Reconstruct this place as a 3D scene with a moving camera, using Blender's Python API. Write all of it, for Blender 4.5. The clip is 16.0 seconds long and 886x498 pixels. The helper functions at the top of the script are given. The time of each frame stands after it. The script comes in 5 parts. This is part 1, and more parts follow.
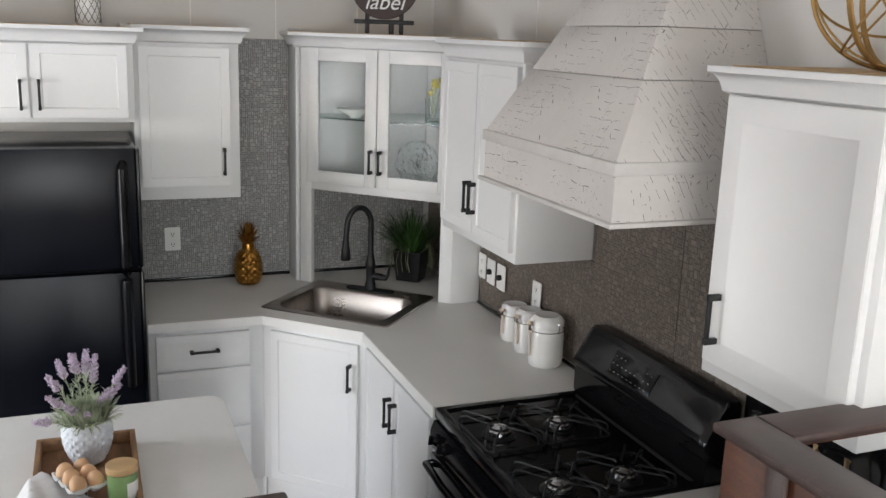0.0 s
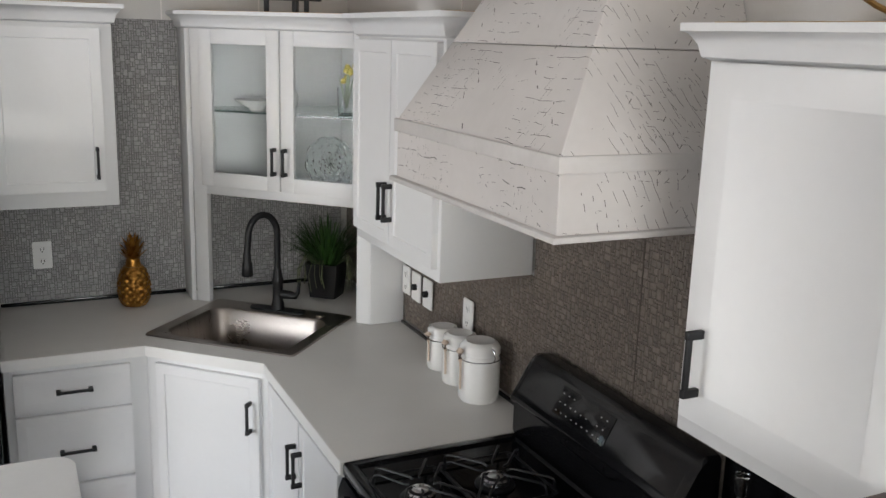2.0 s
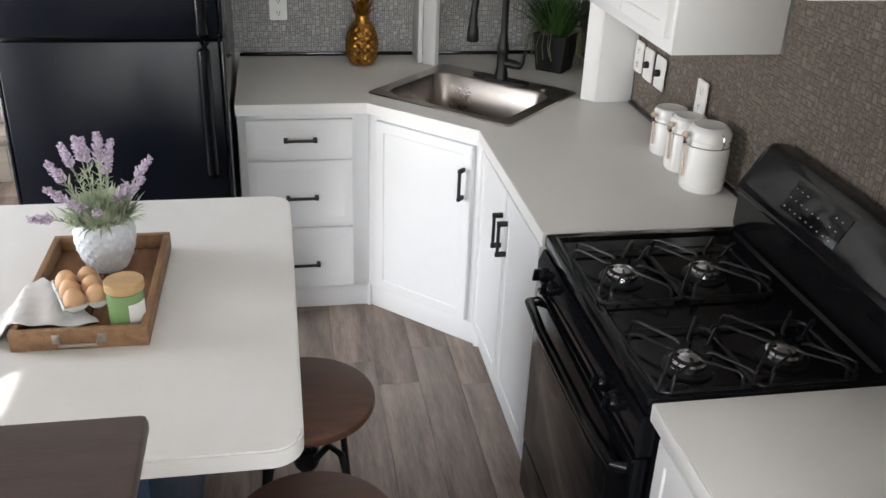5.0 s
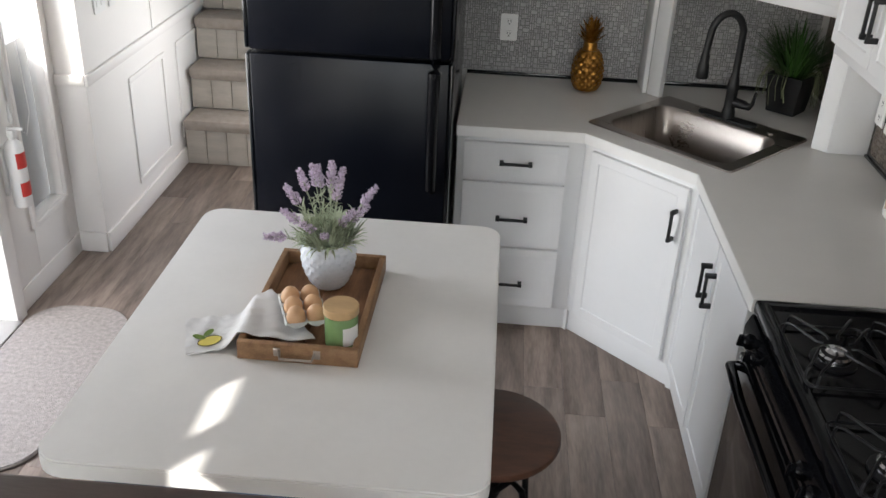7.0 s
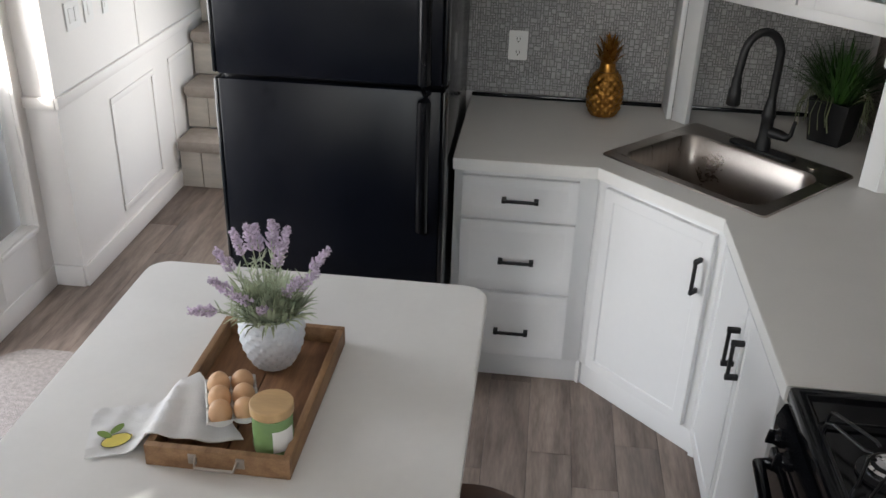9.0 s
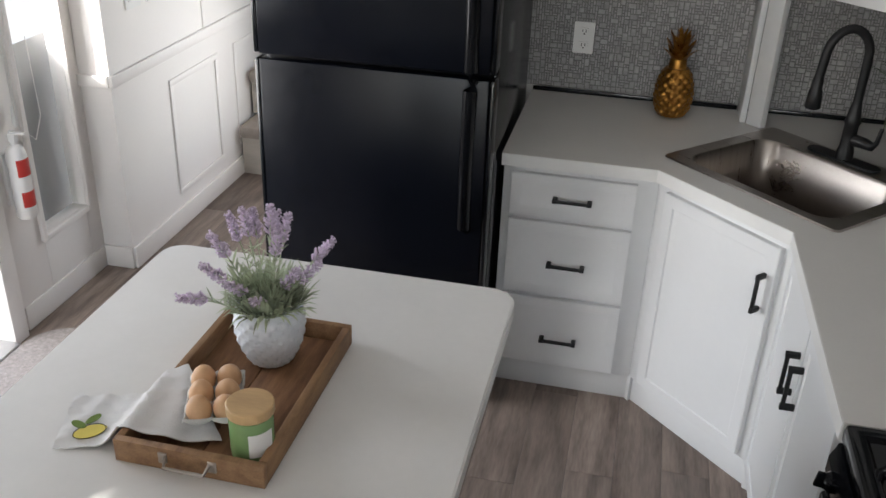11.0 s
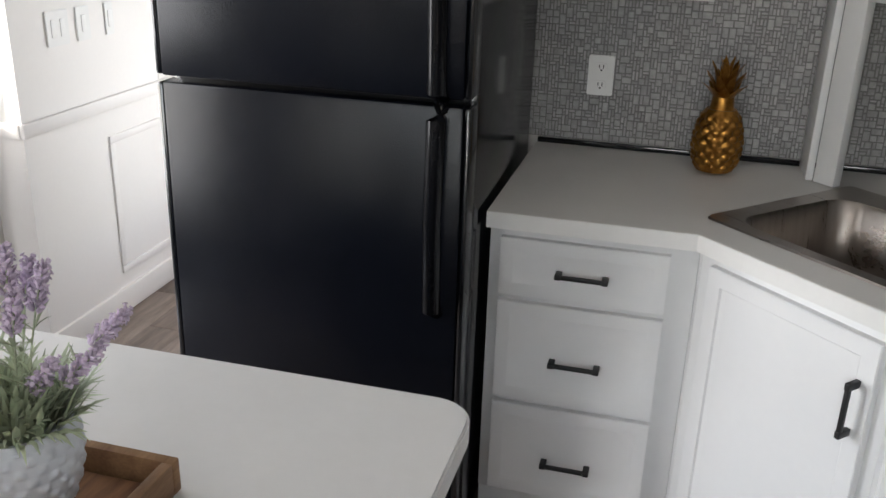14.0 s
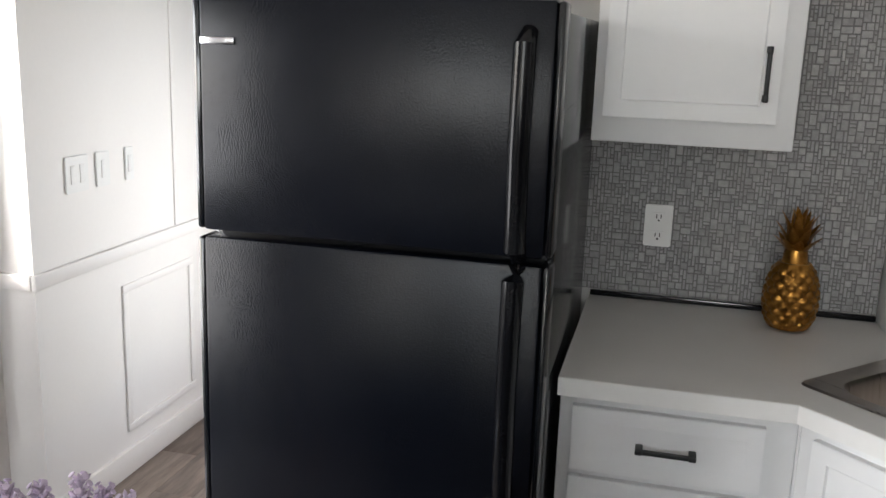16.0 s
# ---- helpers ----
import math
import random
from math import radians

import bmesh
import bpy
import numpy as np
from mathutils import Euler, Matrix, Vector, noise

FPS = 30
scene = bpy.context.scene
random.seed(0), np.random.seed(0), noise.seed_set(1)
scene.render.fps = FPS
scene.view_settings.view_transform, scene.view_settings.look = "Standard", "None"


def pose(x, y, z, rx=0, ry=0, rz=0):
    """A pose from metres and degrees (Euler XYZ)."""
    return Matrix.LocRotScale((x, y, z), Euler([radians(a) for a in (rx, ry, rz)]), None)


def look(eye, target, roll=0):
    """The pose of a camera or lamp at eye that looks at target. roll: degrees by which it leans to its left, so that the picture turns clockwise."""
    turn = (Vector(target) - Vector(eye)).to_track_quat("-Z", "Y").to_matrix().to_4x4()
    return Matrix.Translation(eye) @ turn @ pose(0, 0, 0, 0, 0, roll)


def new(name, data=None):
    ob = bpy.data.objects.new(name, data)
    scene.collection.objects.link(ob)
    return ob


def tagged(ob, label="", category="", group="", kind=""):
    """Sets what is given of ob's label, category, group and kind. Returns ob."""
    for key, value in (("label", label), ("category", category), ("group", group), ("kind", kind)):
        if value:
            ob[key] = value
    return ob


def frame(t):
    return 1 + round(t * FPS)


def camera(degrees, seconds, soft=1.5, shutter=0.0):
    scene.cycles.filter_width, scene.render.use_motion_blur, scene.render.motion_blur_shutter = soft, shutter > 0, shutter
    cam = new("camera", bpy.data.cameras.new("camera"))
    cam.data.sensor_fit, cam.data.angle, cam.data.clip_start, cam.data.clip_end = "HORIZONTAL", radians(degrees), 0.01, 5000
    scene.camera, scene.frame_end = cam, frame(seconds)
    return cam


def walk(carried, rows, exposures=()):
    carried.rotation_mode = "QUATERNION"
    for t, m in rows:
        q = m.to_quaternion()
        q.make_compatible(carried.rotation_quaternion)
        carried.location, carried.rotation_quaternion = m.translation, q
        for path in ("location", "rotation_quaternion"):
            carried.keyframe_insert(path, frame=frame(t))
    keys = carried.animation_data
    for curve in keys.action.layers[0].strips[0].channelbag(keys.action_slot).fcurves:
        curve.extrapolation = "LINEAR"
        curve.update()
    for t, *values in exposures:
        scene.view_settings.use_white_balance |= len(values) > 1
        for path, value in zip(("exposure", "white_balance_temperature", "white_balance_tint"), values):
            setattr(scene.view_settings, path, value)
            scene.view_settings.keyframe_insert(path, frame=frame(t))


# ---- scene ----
cam = camera(51.8, 16.0)
PATH = [
    (0, (0.431, 0.055, 2.161), (1.158, 1.862, 1.706), 2.0),
    (0.5, (0.447, 0.119, 2.129), (1.219, 1.909, 1.682), 2.0),
    (1, (0.61, 0.281, 2.127), (1.442, 2.044, 1.678), 1.9),
    (1.5, (0.698, 0.407, 2.113), (1.557, 2.157, 1.665), 1.8),
    (2, (0.738, 0.556, 2.076), (1.582, 2.312, 1.626), 1.8),
    (2.5, (0.763, 0.693, 2.034), (1.597, 2.455, 1.587), 1.9),
    (3, (0.803, 0.691, 2.023), (1.626, 2.453, 1.552), 2.1),
    (3.5, (0.825, 0.677, 2.009), (1.589, 2.418, 1.388), 2.2),
    (4, (0.83, 0.656, 2.002), (1.459, 2.385, 1.219), 2.4),
    (4.5, (0.82, 0.632, 1.993), (1.335, 2.379, 1.167), 2.0),
    (5, (0.827, 0.637, 1.975), (1.163, 2.394, 1.081), 2.3),
    (7.3, (0.8, 0.67, 2.116), (0.677, 2.438, 1.189), 2.4),
    (7.5, (0.819, 0.704, 2.116), (0.681, 2.472, 1.19), 2.2),
    (8, (0.84, 0.882, 2.098), (0.692, 2.647, 1.17), 2.2),
    (8.5, (0.868, 1.038, 2.077), (0.706, 2.803, 1.149), 2.3),
    (8.7, (0.89, 1.064, 2.072), (0.726, 2.83, 1.15), 2.1),
    (10.8, (1.051, 1.194, 2.009), (0.697, 2.93, 1.08), 2.2),
    (11, (1.044, 1.257, 1.983), (0.681, 2.993, 1.059), 2.2),
    (11.5, (0.992, 1.44, 1.91), (0.623, 3.175, 0.985), 2.3),
    (12, (1.004, 1.56, 1.816), (0.618, 3.29, 0.89), 2.2),
    (12.5, (1.035, 1.682, 1.728), (0.637, 3.412, 0.806), 2.1),
    (13, (0.987, 1.863, 1.637), (0.582, 3.586, 0.706), 2.1),
    (13.5, (1.038, 1.948, 1.617), (0.621, 3.666, 0.683), 2.1),
    (14, (1.079, 1.953, 1.618), (0.61, 3.755, 0.889), 1.8),
    (14.5, (1.101, 1.968, 1.604), (0.618, 3.819, 1.018), 1.8),
    (15, (1.107, 1.977, 1.603), (0.623, 3.835, 1.041), 1.8),
    (15.5, (1.054, 2.015, 1.612), (0.579, 3.889, 1.099), 1.8),
    (16, (0.849, 2.109, 1.613), (0.385, 4.002, 1.165), 2.0),
]
walk(cam, [(t, look(eye, target, roll)) for t, eye, target, roll in PATH],
     ((0, 1.26), (2.0, 1.22), (3.0, 1.34), (4.0, 1.52), (5.0, 1.76), (7.3, 1.22), (8.7, 1.15), (12.5, 1.16), (14.0, 1.33), (16.0, 1.36)))

# ---- world, sun, windows' light and an added passage fill ----
world = bpy.data.worlds.new("sky")
scene.world = world
world.use_nodes = True
wn = world.node_tree
sky = wn.nodes.new("ShaderNodeTexSky")
sky.sky_type, sky.sun_disc = "NISHITA", False
sky.sun_elevation, sky.sun_rotation = radians(28), radians(218)
wn.links.new(sky.outputs[0], wn.nodes["Background"].inputs[0])
wn.nodes["Background"].inputs[1].default_value = 0.15
sun = new("sun", bpy.data.lights.new("sun", "SUN"))
sun.data.energy, sun.data.angle, sun.data.color = 5.0, radians(0.5), (1.0, 0.95, 0.88)
sun.matrix_world = look((0, 0, 0), (1.0, 1.3, -0.87))


def area_lamp(name, eye, target, w, h, watts, colour):
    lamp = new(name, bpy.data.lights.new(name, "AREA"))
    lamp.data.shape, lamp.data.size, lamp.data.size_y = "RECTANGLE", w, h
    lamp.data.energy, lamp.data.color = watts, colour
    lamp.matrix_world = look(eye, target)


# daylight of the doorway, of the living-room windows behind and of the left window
area_lamp("doorway_daylight", (-1.64, 2.95, 1.30), (0, 3.95, 0.6), 1.05, 1.5, 21, (0.98, 0.98, 1.0))
area_lamp("rear_window_daylight", (0.6, -2.75, 1.75), (0.6, 0, 1.7), 2.4, 1.4, 41, (0.91, 0.955, 1.0))
area_lamp("side_window_daylight", (-1.3, -1.0, 1.5), (0, -1.0, 1.5), 1.5, 0.75, 12, (0.93, 0.965, 1.0))
# added fill for the passage wall, in an opening made up behind the fridge
area_lamp("passage_fill", (-0.18, 5.4, 0.95), (-1.14, 4.15, 0.7), 0.8, 1.1, 3.9, (1.0, 0.97, 0.94))


# ---- materials ----
def mat(name, colour, rough=0.5, metal=0.0, vary=0.08, scale=6.0, fine=60.0, bump=0.05, stretch=(1, 1, 1), dark=None, coat=0.0, per=None, spread=0.25):
    """Painted, stone, metal or wood surface with two scales of variation."""
    m = bpy.data.materials.new(name)
    m.use_nodes = True
    t = m.node_tree
    b = t.nodes["Principled BSDF"]
    b.inputs["Roughness"].default_value, b.inputs["Metallic"].default_value = rough, metal
    b.inputs["Coat Weight"].default_value = coat
    co = t.nodes.new("ShaderNodeTexCoord")
    mp = t.nodes.new("ShaderNodeMapping")
    mp.inputs["Scale"].default_value = stretch
    t.links.new(co.outputs["Object"], mp.inputs[0])
    big, small = t.nodes.new("ShaderNodeTexNoise"), t.nodes.new("ShaderNodeTexNoise")
    big.inputs["Scale"].default_value, small.inputs["Scale"].default_value = scale, fine
    big.inputs["Detail"].default_value, small.inputs["Detail"].default_value = 4, 3
    src = mp.outputs[0]
    if per:
        info = t.nodes.new("ShaderNodeObjectInfo" if per == "object" else "ShaderNodeNewGeometry")
        rnd = info.outputs["Random" if per == "object" else "Random Per Island"]
        add = t.nodes.new("ShaderNodeVectorMath")
        mul = t.nodes.new("ShaderNodeMath")
        mul.operation, mul.inputs[1].default_value = "MULTIPLY", 37.0
        t.links.new(rnd, mul.inputs[0])
        t.links.new(src, add.inputs[0])
        t.links.new(mul.outputs[0], add.inputs[1])
        src = add.outputs[0]
    t.links.new(src, big.inputs[0])
    t.links.new(src, small.inputs[0])
    mix = t.nodes.new("ShaderNodeMath")
    mix.operation = "MULTIPLY_ADD"
    mix.inputs[1].default_value = 0.4
    t.links.new(small.outputs[0], mix.inputs[0])
    t.links.new(big.outputs[0], mix.inputs[2])
    ramp = t.nodes.new("ShaderNodeMapRange")
    ramp.inputs[1].default_value, ramp.inputs[2].default_value = 0.45, 0.95
    t.links.new(mix.outputs[0], ramp.inputs[0])
    cm = t.nodes.new("ShaderNodeMix")
    cm.data_type = "RGBA"
    low = dark if dark else tuple(c * (1 - 2 * vary) for c in colour)
    cm.inputs[6].default_value, cm.inputs[7].default_value = (*low, 1), (*colour, 1)
    t.links.new(ramp.outputs[0], cm.inputs[0])
    out = cm.outputs[2]
    if per:
        hs = t.nodes.new("ShaderNodeHueSaturation")
        vr = t.nodes.new("ShaderNodeMapRange")
        vr.inputs[3].default_value, vr.inputs[4].default_value = 1 - spread, 1 + spread
        t.links.new(rnd, vr.inputs[0])
        t.links.new(vr.outputs[0], hs.inputs["Value"])
        t.links.new(out, hs.inputs["Color"])
        out = hs.outputs[0]
    t.links.new(out, b.inputs["Base Color"])
    rr = t.nodes.new("ShaderNodeMapRange")
    rr.inputs[3].default_value, rr.inputs[4].default_value = max(0.02, rough - 0.08), min(1, rough + 0.08)
    t.links.new(mix.outputs[0], rr.inputs[0])
    t.links.new(rr.outputs[0], b.inputs["Roughness"])
    if bump:
        bn = t.nodes.new("ShaderNodeBump")
        bn.inputs["Strength"].default_value, bn.inputs["Distance"].default_value = bump, 0.004
        t.links.new(small.outputs[0], bn.inputs["Height"])
        t.links.new(bn.outputs[0], b.inputs["Normal"])
    return m


BAND = mat("worn_white_band", (0.585, 0.56, 0.54), 0.5, vary=0.06, scale=9, fine=60, bump=0.06)
WHITE = mat("white_cabinet_paint", (0.75, 0.75, 0.75), 0.38, vary=0.02, scale=3, fine=45, bump=0.03)
WALL = mat("greige_wall_panel", (0.66, 0.64, 0.615), 0.75, vary=0.025, scale=1.5, fine=90, bump=0.05)
TRIM = mat("white_wainscot_paint", (0.84, 0.805, 0.775), 0.5, vary=0.02, scale=2, fine=60, bump=0.03)
CEIL = mat("ceiling_paint", (0.78, 0.77, 0.75), 0.85, vary=0.02)
COUNTER = mat("pale_laminate", (0.68, 0.662, 0.632), 0.42, vary=0.035, scale=5, fine=130, bump=0.02)
ISLAND = mat("white_stone_laminate", (0.74, 0.73, 0.71), 0.4, vary=0.03, scale=7, fine=50, bump=0.015)
NAVY = mat("navy_cabinet_paint", (0.02, 0.05, 0.1), 0.45, vary=0.1)
BLACK = mat("black_enamel", (0.0045, 0.0048, 0.006), 0.1, vary=0.1, fine=200, bump=0.01)
FRIDGE = mat("black_textured_steel", (0.005, 0.006, 0.0095), 0.19, vary=0.1, scale=4, fine=240, bump=0.14)
FRIDGESIDE = mat("smooth_black_steel", (0.006, 0.007, 0.009), 0.13, vary=0.1, scale=4, fine=190, bump=0.02)
GLOSS = mat("black_glass", (0.006, 0.006, 0.007), 0.06, vary=0.05, bump=0)
CAST = mat("black_cast_iron", (0.006, 0.006, 0.0075), 0.3, vary=0.15, fine=120, bump=0.1)
MATTE = mat("matte_black_metal", (0.012, 0.012, 0.013), 0.42, 0.3, vary=0.12, bump=0.03)
STEEL = mat("brushed_steel", (0.42, 0.38, 0.345), 0.27, 1.0, vary=0.08, scale=5, fine=60, stretch=(1, 14, 1), bump=0.03)
CHROME = mat("polished_metal", (0.6, 0.6, 0.62), 0.15, 1.0, vary=0.05, bump=0)
GOLD = mat("gold_paint", (0.45, 0.22, 0.045), 0.28, 0.85, vary=0.2, scale=30, fine=120, dark=(0.2, 0.085, 0.012), bump=0.05)
CERAMIC = mat("white_ceramic", (0.8, 0.79, 0.77), 0.22, vary=0.03, bump=0.02)
POTWHITE = mat("white_hobnail_ceramic", (0.7, 0.74, 0.8), 0.35, vary=0.03, bump=0.02)
PLASTIC = mat("white_plastic", (0.8, 0.79, 0.77), 0.35, vary=0.02, bump=0.01)
TRAYWOOD = mat("tray_wood", (0.30, 0.155, 0.075), 0.6, scale=9, fine=50, stretch=(5, 0.7, 5), dark=(0.13, 0.058, 0.026), bump=0.15)
TRAYSIDE = mat("tray_side_wood", (0.34, 0.20, 0.10), 0.6, scale=9, fine=60, stretch=(4, 1, 5), dark=(0.17, 0.085, 0.04), bump=0.15)
DARKWOOD = mat("espresso_wood", (0.088, 0.056, 0.05), 0.36, scale=8, fine=50, stretch=(1, 4, 4), dark=(0.045, 0.03, 0.027), bump=0.06)
REDWOOD = mat("red_brown_wood", (0.14, 0.05, 0.024), 0.45, scale=7, fine=50, stretch=(1, 2, 7), dark=(0.055, 0.018, 0.01), bump=0.08)
SEAT = mat("brown_seat_wood", (0.12, 0.052, 0.03), 0.4, scale=6, fine=40, stretch=(1, 5, 1), dark=(0.055, 0.026, 0.017), bump=0.05)
SCOOP = mat("pale_scoop_wood", (0.66, 0.53, 0.42), 0.6, vary=0.1, scale=20, fine=80)
BIRCH = mat("raw_birch_wood", (0.55, 0.38, 0.2), 0.6, scale=9, fine=60, stretch=(1, 6, 1), vary=0.12)
LIDWOOD = mat("bamboo_lid", (0.6, 0.4, 0.2), 0.5, scale=12, fine=70, stretch=(1, 6, 1), vary=0.12)
GREENGLASS = mat("green_candle_glass", (0.22, 0.36, 0.15), 0.12, vary=0.08, bump=0)
PAPER = mat("paper_label", (0.78, 0.78, 0.76), 0.7, vary=0.03)
EGG = mat("brown_eggshell", (0.68, 0.42, 0.24), 0.5, vary=0.06, scale=20, fine=200, bump=0.04, per="object", spread=0.08)
PULP = mat("grey_pulp_carton", (0.62, 0.62, 0.62), 0.9, vary=0.06, fine=150, bump=0.3)
CLOTH = mat("white_cotton", (0.74, 0.735, 0.73), 0.95, vary=0.03, fine=300, bump=0.3)
YELLOW = mat("yellow_print", (0.74, 0.62, 0.14), 0.9, vary=0.1)
LEAFPRINT = mat("green_print", (0.16, 0.24, 0.05), 0.9, vary=0.15)
INK = mat("black_print", (0.02, 0.02, 0.02), 0.8, vary=0.05)
LILAC = mat("lavender_bloom", (0.7, 0.59, 0.74), 0.8, vary=0.15, scale=80, per="island", spread=0.3)
SAGE = mat("lavender_leaf", (0.5, 0.57, 0.4), 0.7, vary=0.15, scale=40, per="island", spread=0.35)
GRASS = mat("grass_blade", (0.036, 0.1, 0.016), 0.5, vary=0.2, scale=40, per="island", spread=0.5)
PALEROOT = mat("pale_strand", (0.2, 0.22, 0.12), 0.6, vary=0.2)
MOSAIC = mat("stone_mosaic", (0.44, 0.43, 0.425), 0.5, vary=0.18, scale=40, fine=220, bump=0.25, per="island", spread=0.15)
MOSAICPIECE = mat("stone_mosaic_piece", (0.44, 0.43, 0.425), 0.5, vary=0.18, scale=40, fine=220, bump=0.25, per="object", spread=0.15)
# same stone as MOSAIC, the range wall's shade put into its colour
SHADEDMOSAIC = mat("shaded_stone_mosaic", (0.2, 0.165, 0.137), 0.42, vary=0.25, scale=25, fine=160, bump=0.25, per="island", spread=0.14)
SHADEDPIECE = mat("shaded_stone_mosaic_piece", (0.2, 0.165, 0.137), 0.42, vary=0.25, scale=25, fine=160, bump=0.25, per="object", spread=0.14)
GREYGROUT = mat("grey_grout", (0.22, 0.215, 0.21), 0.9, vary=0.1)
# grout of that wall, darkened and browned by the same painted shade
SHADEDGROUT = mat("shaded_brown_grout", (0.14, 0.117, 0.098), 0.9, vary=0.15)
GROUT = mat("dark_grout", (0.14, 0.13, 0.125), 0.9, vary=0.1)
PLANK = mat("vinyl_plank", (0.31, 0.245, 0.205), 0.48, scale=2.6, fine=14, stretch=(9, 1.2, 1), dark=(0.115, 0.086, 0.072), bump=0.08, per="object", spread=0.2)
CARPET = mat("beige_carpet", (0.36, 0.31, 0.27), 1.0, vary=0.12, scale=25, fine=260, bump=0.6)
TREADWOOD = mat("pale_tread_wood", (0.36, 0.29, 0.22), 0.55, vary=0.12, scale=6, fine=40, stretch=(1, 6, 1))
SOLE = mat("deck_board", (0.16, 0.15, 0.145), 0.8, vary=0.15, fine=40, stretch=(1, 6, 1))
RED = mat("red_label", (0.55, 0.05, 0.04), 0.4, vary=0.05)
BRASSGOLD = mat("antique_gold_strap", (0.36, 0.21, 0.07), 0.45, 0.6, vary=0.15, scale=15)
SIGNWOOD = mat("dark_sign_wood", (0.05, 0.032, 0.03), 0.6, vary=0.15)
SCREEN = mat("grey_screen", (0.42, 0.42, 0.43), 0.7, vary=0.06)
RISER = mat("pale_riser_board", (0.52, 0.47, 0.41), 0.6, vary=0.1, scale=6, fine=40, stretch=(1, 1, 5))
SILVER = mat("aluminium", (0.6, 0.6, 0.6), 0.3, 0.9, vary=0.05)


def glass(name, tint=(0.93, 0.97, 0.96), rough=0.02):
    m = bpy.data.materials.new(name)
    m.use_nodes = True
    b = m.node_tree.nodes["Principled BSDF"]
    b.inputs["Base Color"].default_value = (*tint, 1)
    b.inputs["Roughness"].default_value = rough
    b.inputs["Transmission Weight"].default_value = 1.0
    b.inputs["IOR"].default_value = 1.45
    return m


GLASS = glass("clear_glass")
PANE = glass("thin_pane", (0.97, 0.99, 0.98))
PANE.node_tree.nodes["Principled BSDF"].inputs["IOR"].default_value = 1.12
SHELFGLASS = glass("green_edge_glass", (0.7, 0.88, 0.84))


def distressed():
    """White boards with black nicks: level dashes and slanted saw marks in patches."""
    m = mat("distressed_white_boards", (0.6, 0.57, 0.55), 0.55, vary=0.05, scale=4, fine=40, bump=0.08)
    t = m.node_tree
    b = t.nodes["Principled BSDF"]
    base = b.inputs["Base Color"].links[0].from_socket
    co = t.nodes.new("ShaderNodeTexCoord")
    marks = []

    def math_node(op, x, y):
        n = t.nodes.new("ShaderNodeMath")
        n.operation = op
        for k, v in enumerate((x, y)):
            if isinstance(v, (int, float)):
                n.inputs[k].default_value = v
            else:
                t.links.new(v, n.inputs[k])
        return n.outputs[0]

    def noise_node(scale, detail=2.0):
        n = t.nodes.new("ShaderNodeTexNoise")
        n.inputs["Scale"].default_value, n.inputs["Detail"].default_value = scale, detail
        t.links.new(co.outputs["Object"], n.inputs[0])
        return n.outputs[0]

    for way, freq, thin, broken, cut, patch, patch_cut in (((0.85, 0.0, 0.5), 46, 0.05, 34, 0.50, 4.5, 0.53), ((0.1, 0.15, 1.0), 62, 0.06, 45, 0.60, 6.0, 0.56), ((0.55, 0.95, 0.12), 70, 0.07, 55, 0.57, 5.2, 0.52), ((0.7, 0.4, -0.8), 38, 0.07, 40, 0.60, 7.0, 0.54)):
        dot = t.nodes.new("ShaderNodeVectorMath")
        dot.operation = "DOT_PRODUCT"
        dot.inputs[1].default_value = way
        t.links.new(co.outputs["Object"], dot.inputs[0])
        line = math_node("LESS_THAN", math_node("FRACT", math_node("ADD", math_node("MULTIPLY", dot.outputs["Value"], freq), math_node("MULTIPLY", noise_node(9.0), 1.0)), 0.0), thin)
        bits = math_node("GREATER_THAN", noise_node(broken), cut)
        area = math_node("GREATER_THAN", noise_node(patch, 1.0), patch_cut)
        marks.append(math_node("MULTIPLY", math_node("MULTIPLY", line, bits), area))
    top = marks[0]
    for o in marks[1:]:
        mx = t.nodes.new("ShaderNodeMath")
        mx.operation = "MAXIMUM"
        t.links.new(top, mx.inputs[0])
        t.links.new(o, mx.inputs[1])
        top = mx.outputs[0]
    cm = t.nodes.new("ShaderNodeMix")
    cm.data_type = "RGBA"
    cm.inputs[7].default_value = (0.1, 0.09, 0.085, 1)
    t.links.new(base, cm.inputs[6])
    t.links.new(top, cm.inputs[0])
    t.links.new(cm.outputs[2], b.inputs["Base Color"])
    return m


HOOD = distressed()
BLACK.node_tree.nodes["Principled BSDF"].inputs["Specular IOR Level"].default_value = 0.16
CAST.node_tree.nodes["Principled BSDF"].inputs["Specular IOR Level"].default_value = 0.3
FRIDGESIDE.node_tree.nodes["Principled BSDF"].inputs["Specular IOR Level"].default_value = 0.65
FRIDGE.node_tree.nodes["Principled BSDF"].inputs["Specular IOR Level"].default_value = 0.2


# ---- mesh helpers ----
def box(bm, x0, x1, y0, y1, z0, z1, bevel=0.003):
    r = bmesh.ops.create_cube(bm, size=1.0, matrix=Matrix.LocRotScale(((x0 + x1) / 2, (y0 + y1) / 2, (z0 + z1) / 2), None, (abs(x1 - x0), abs(y1 - y0), abs(z1 - z0))))
    if bevel:
        es = list({e for v in r["verts"] for e in v.link_edges})
        bmesh.ops.bevel(bm, geom=es, offset=bevel, segments=2, affect="EDGES", profile=0.5)
    return bm


def block(x0, x1, y0, y1, z0, z1, bevel=0.003):
    return box(bmesh.new(), x0, x1, y0, y1, z0, z1, bevel)


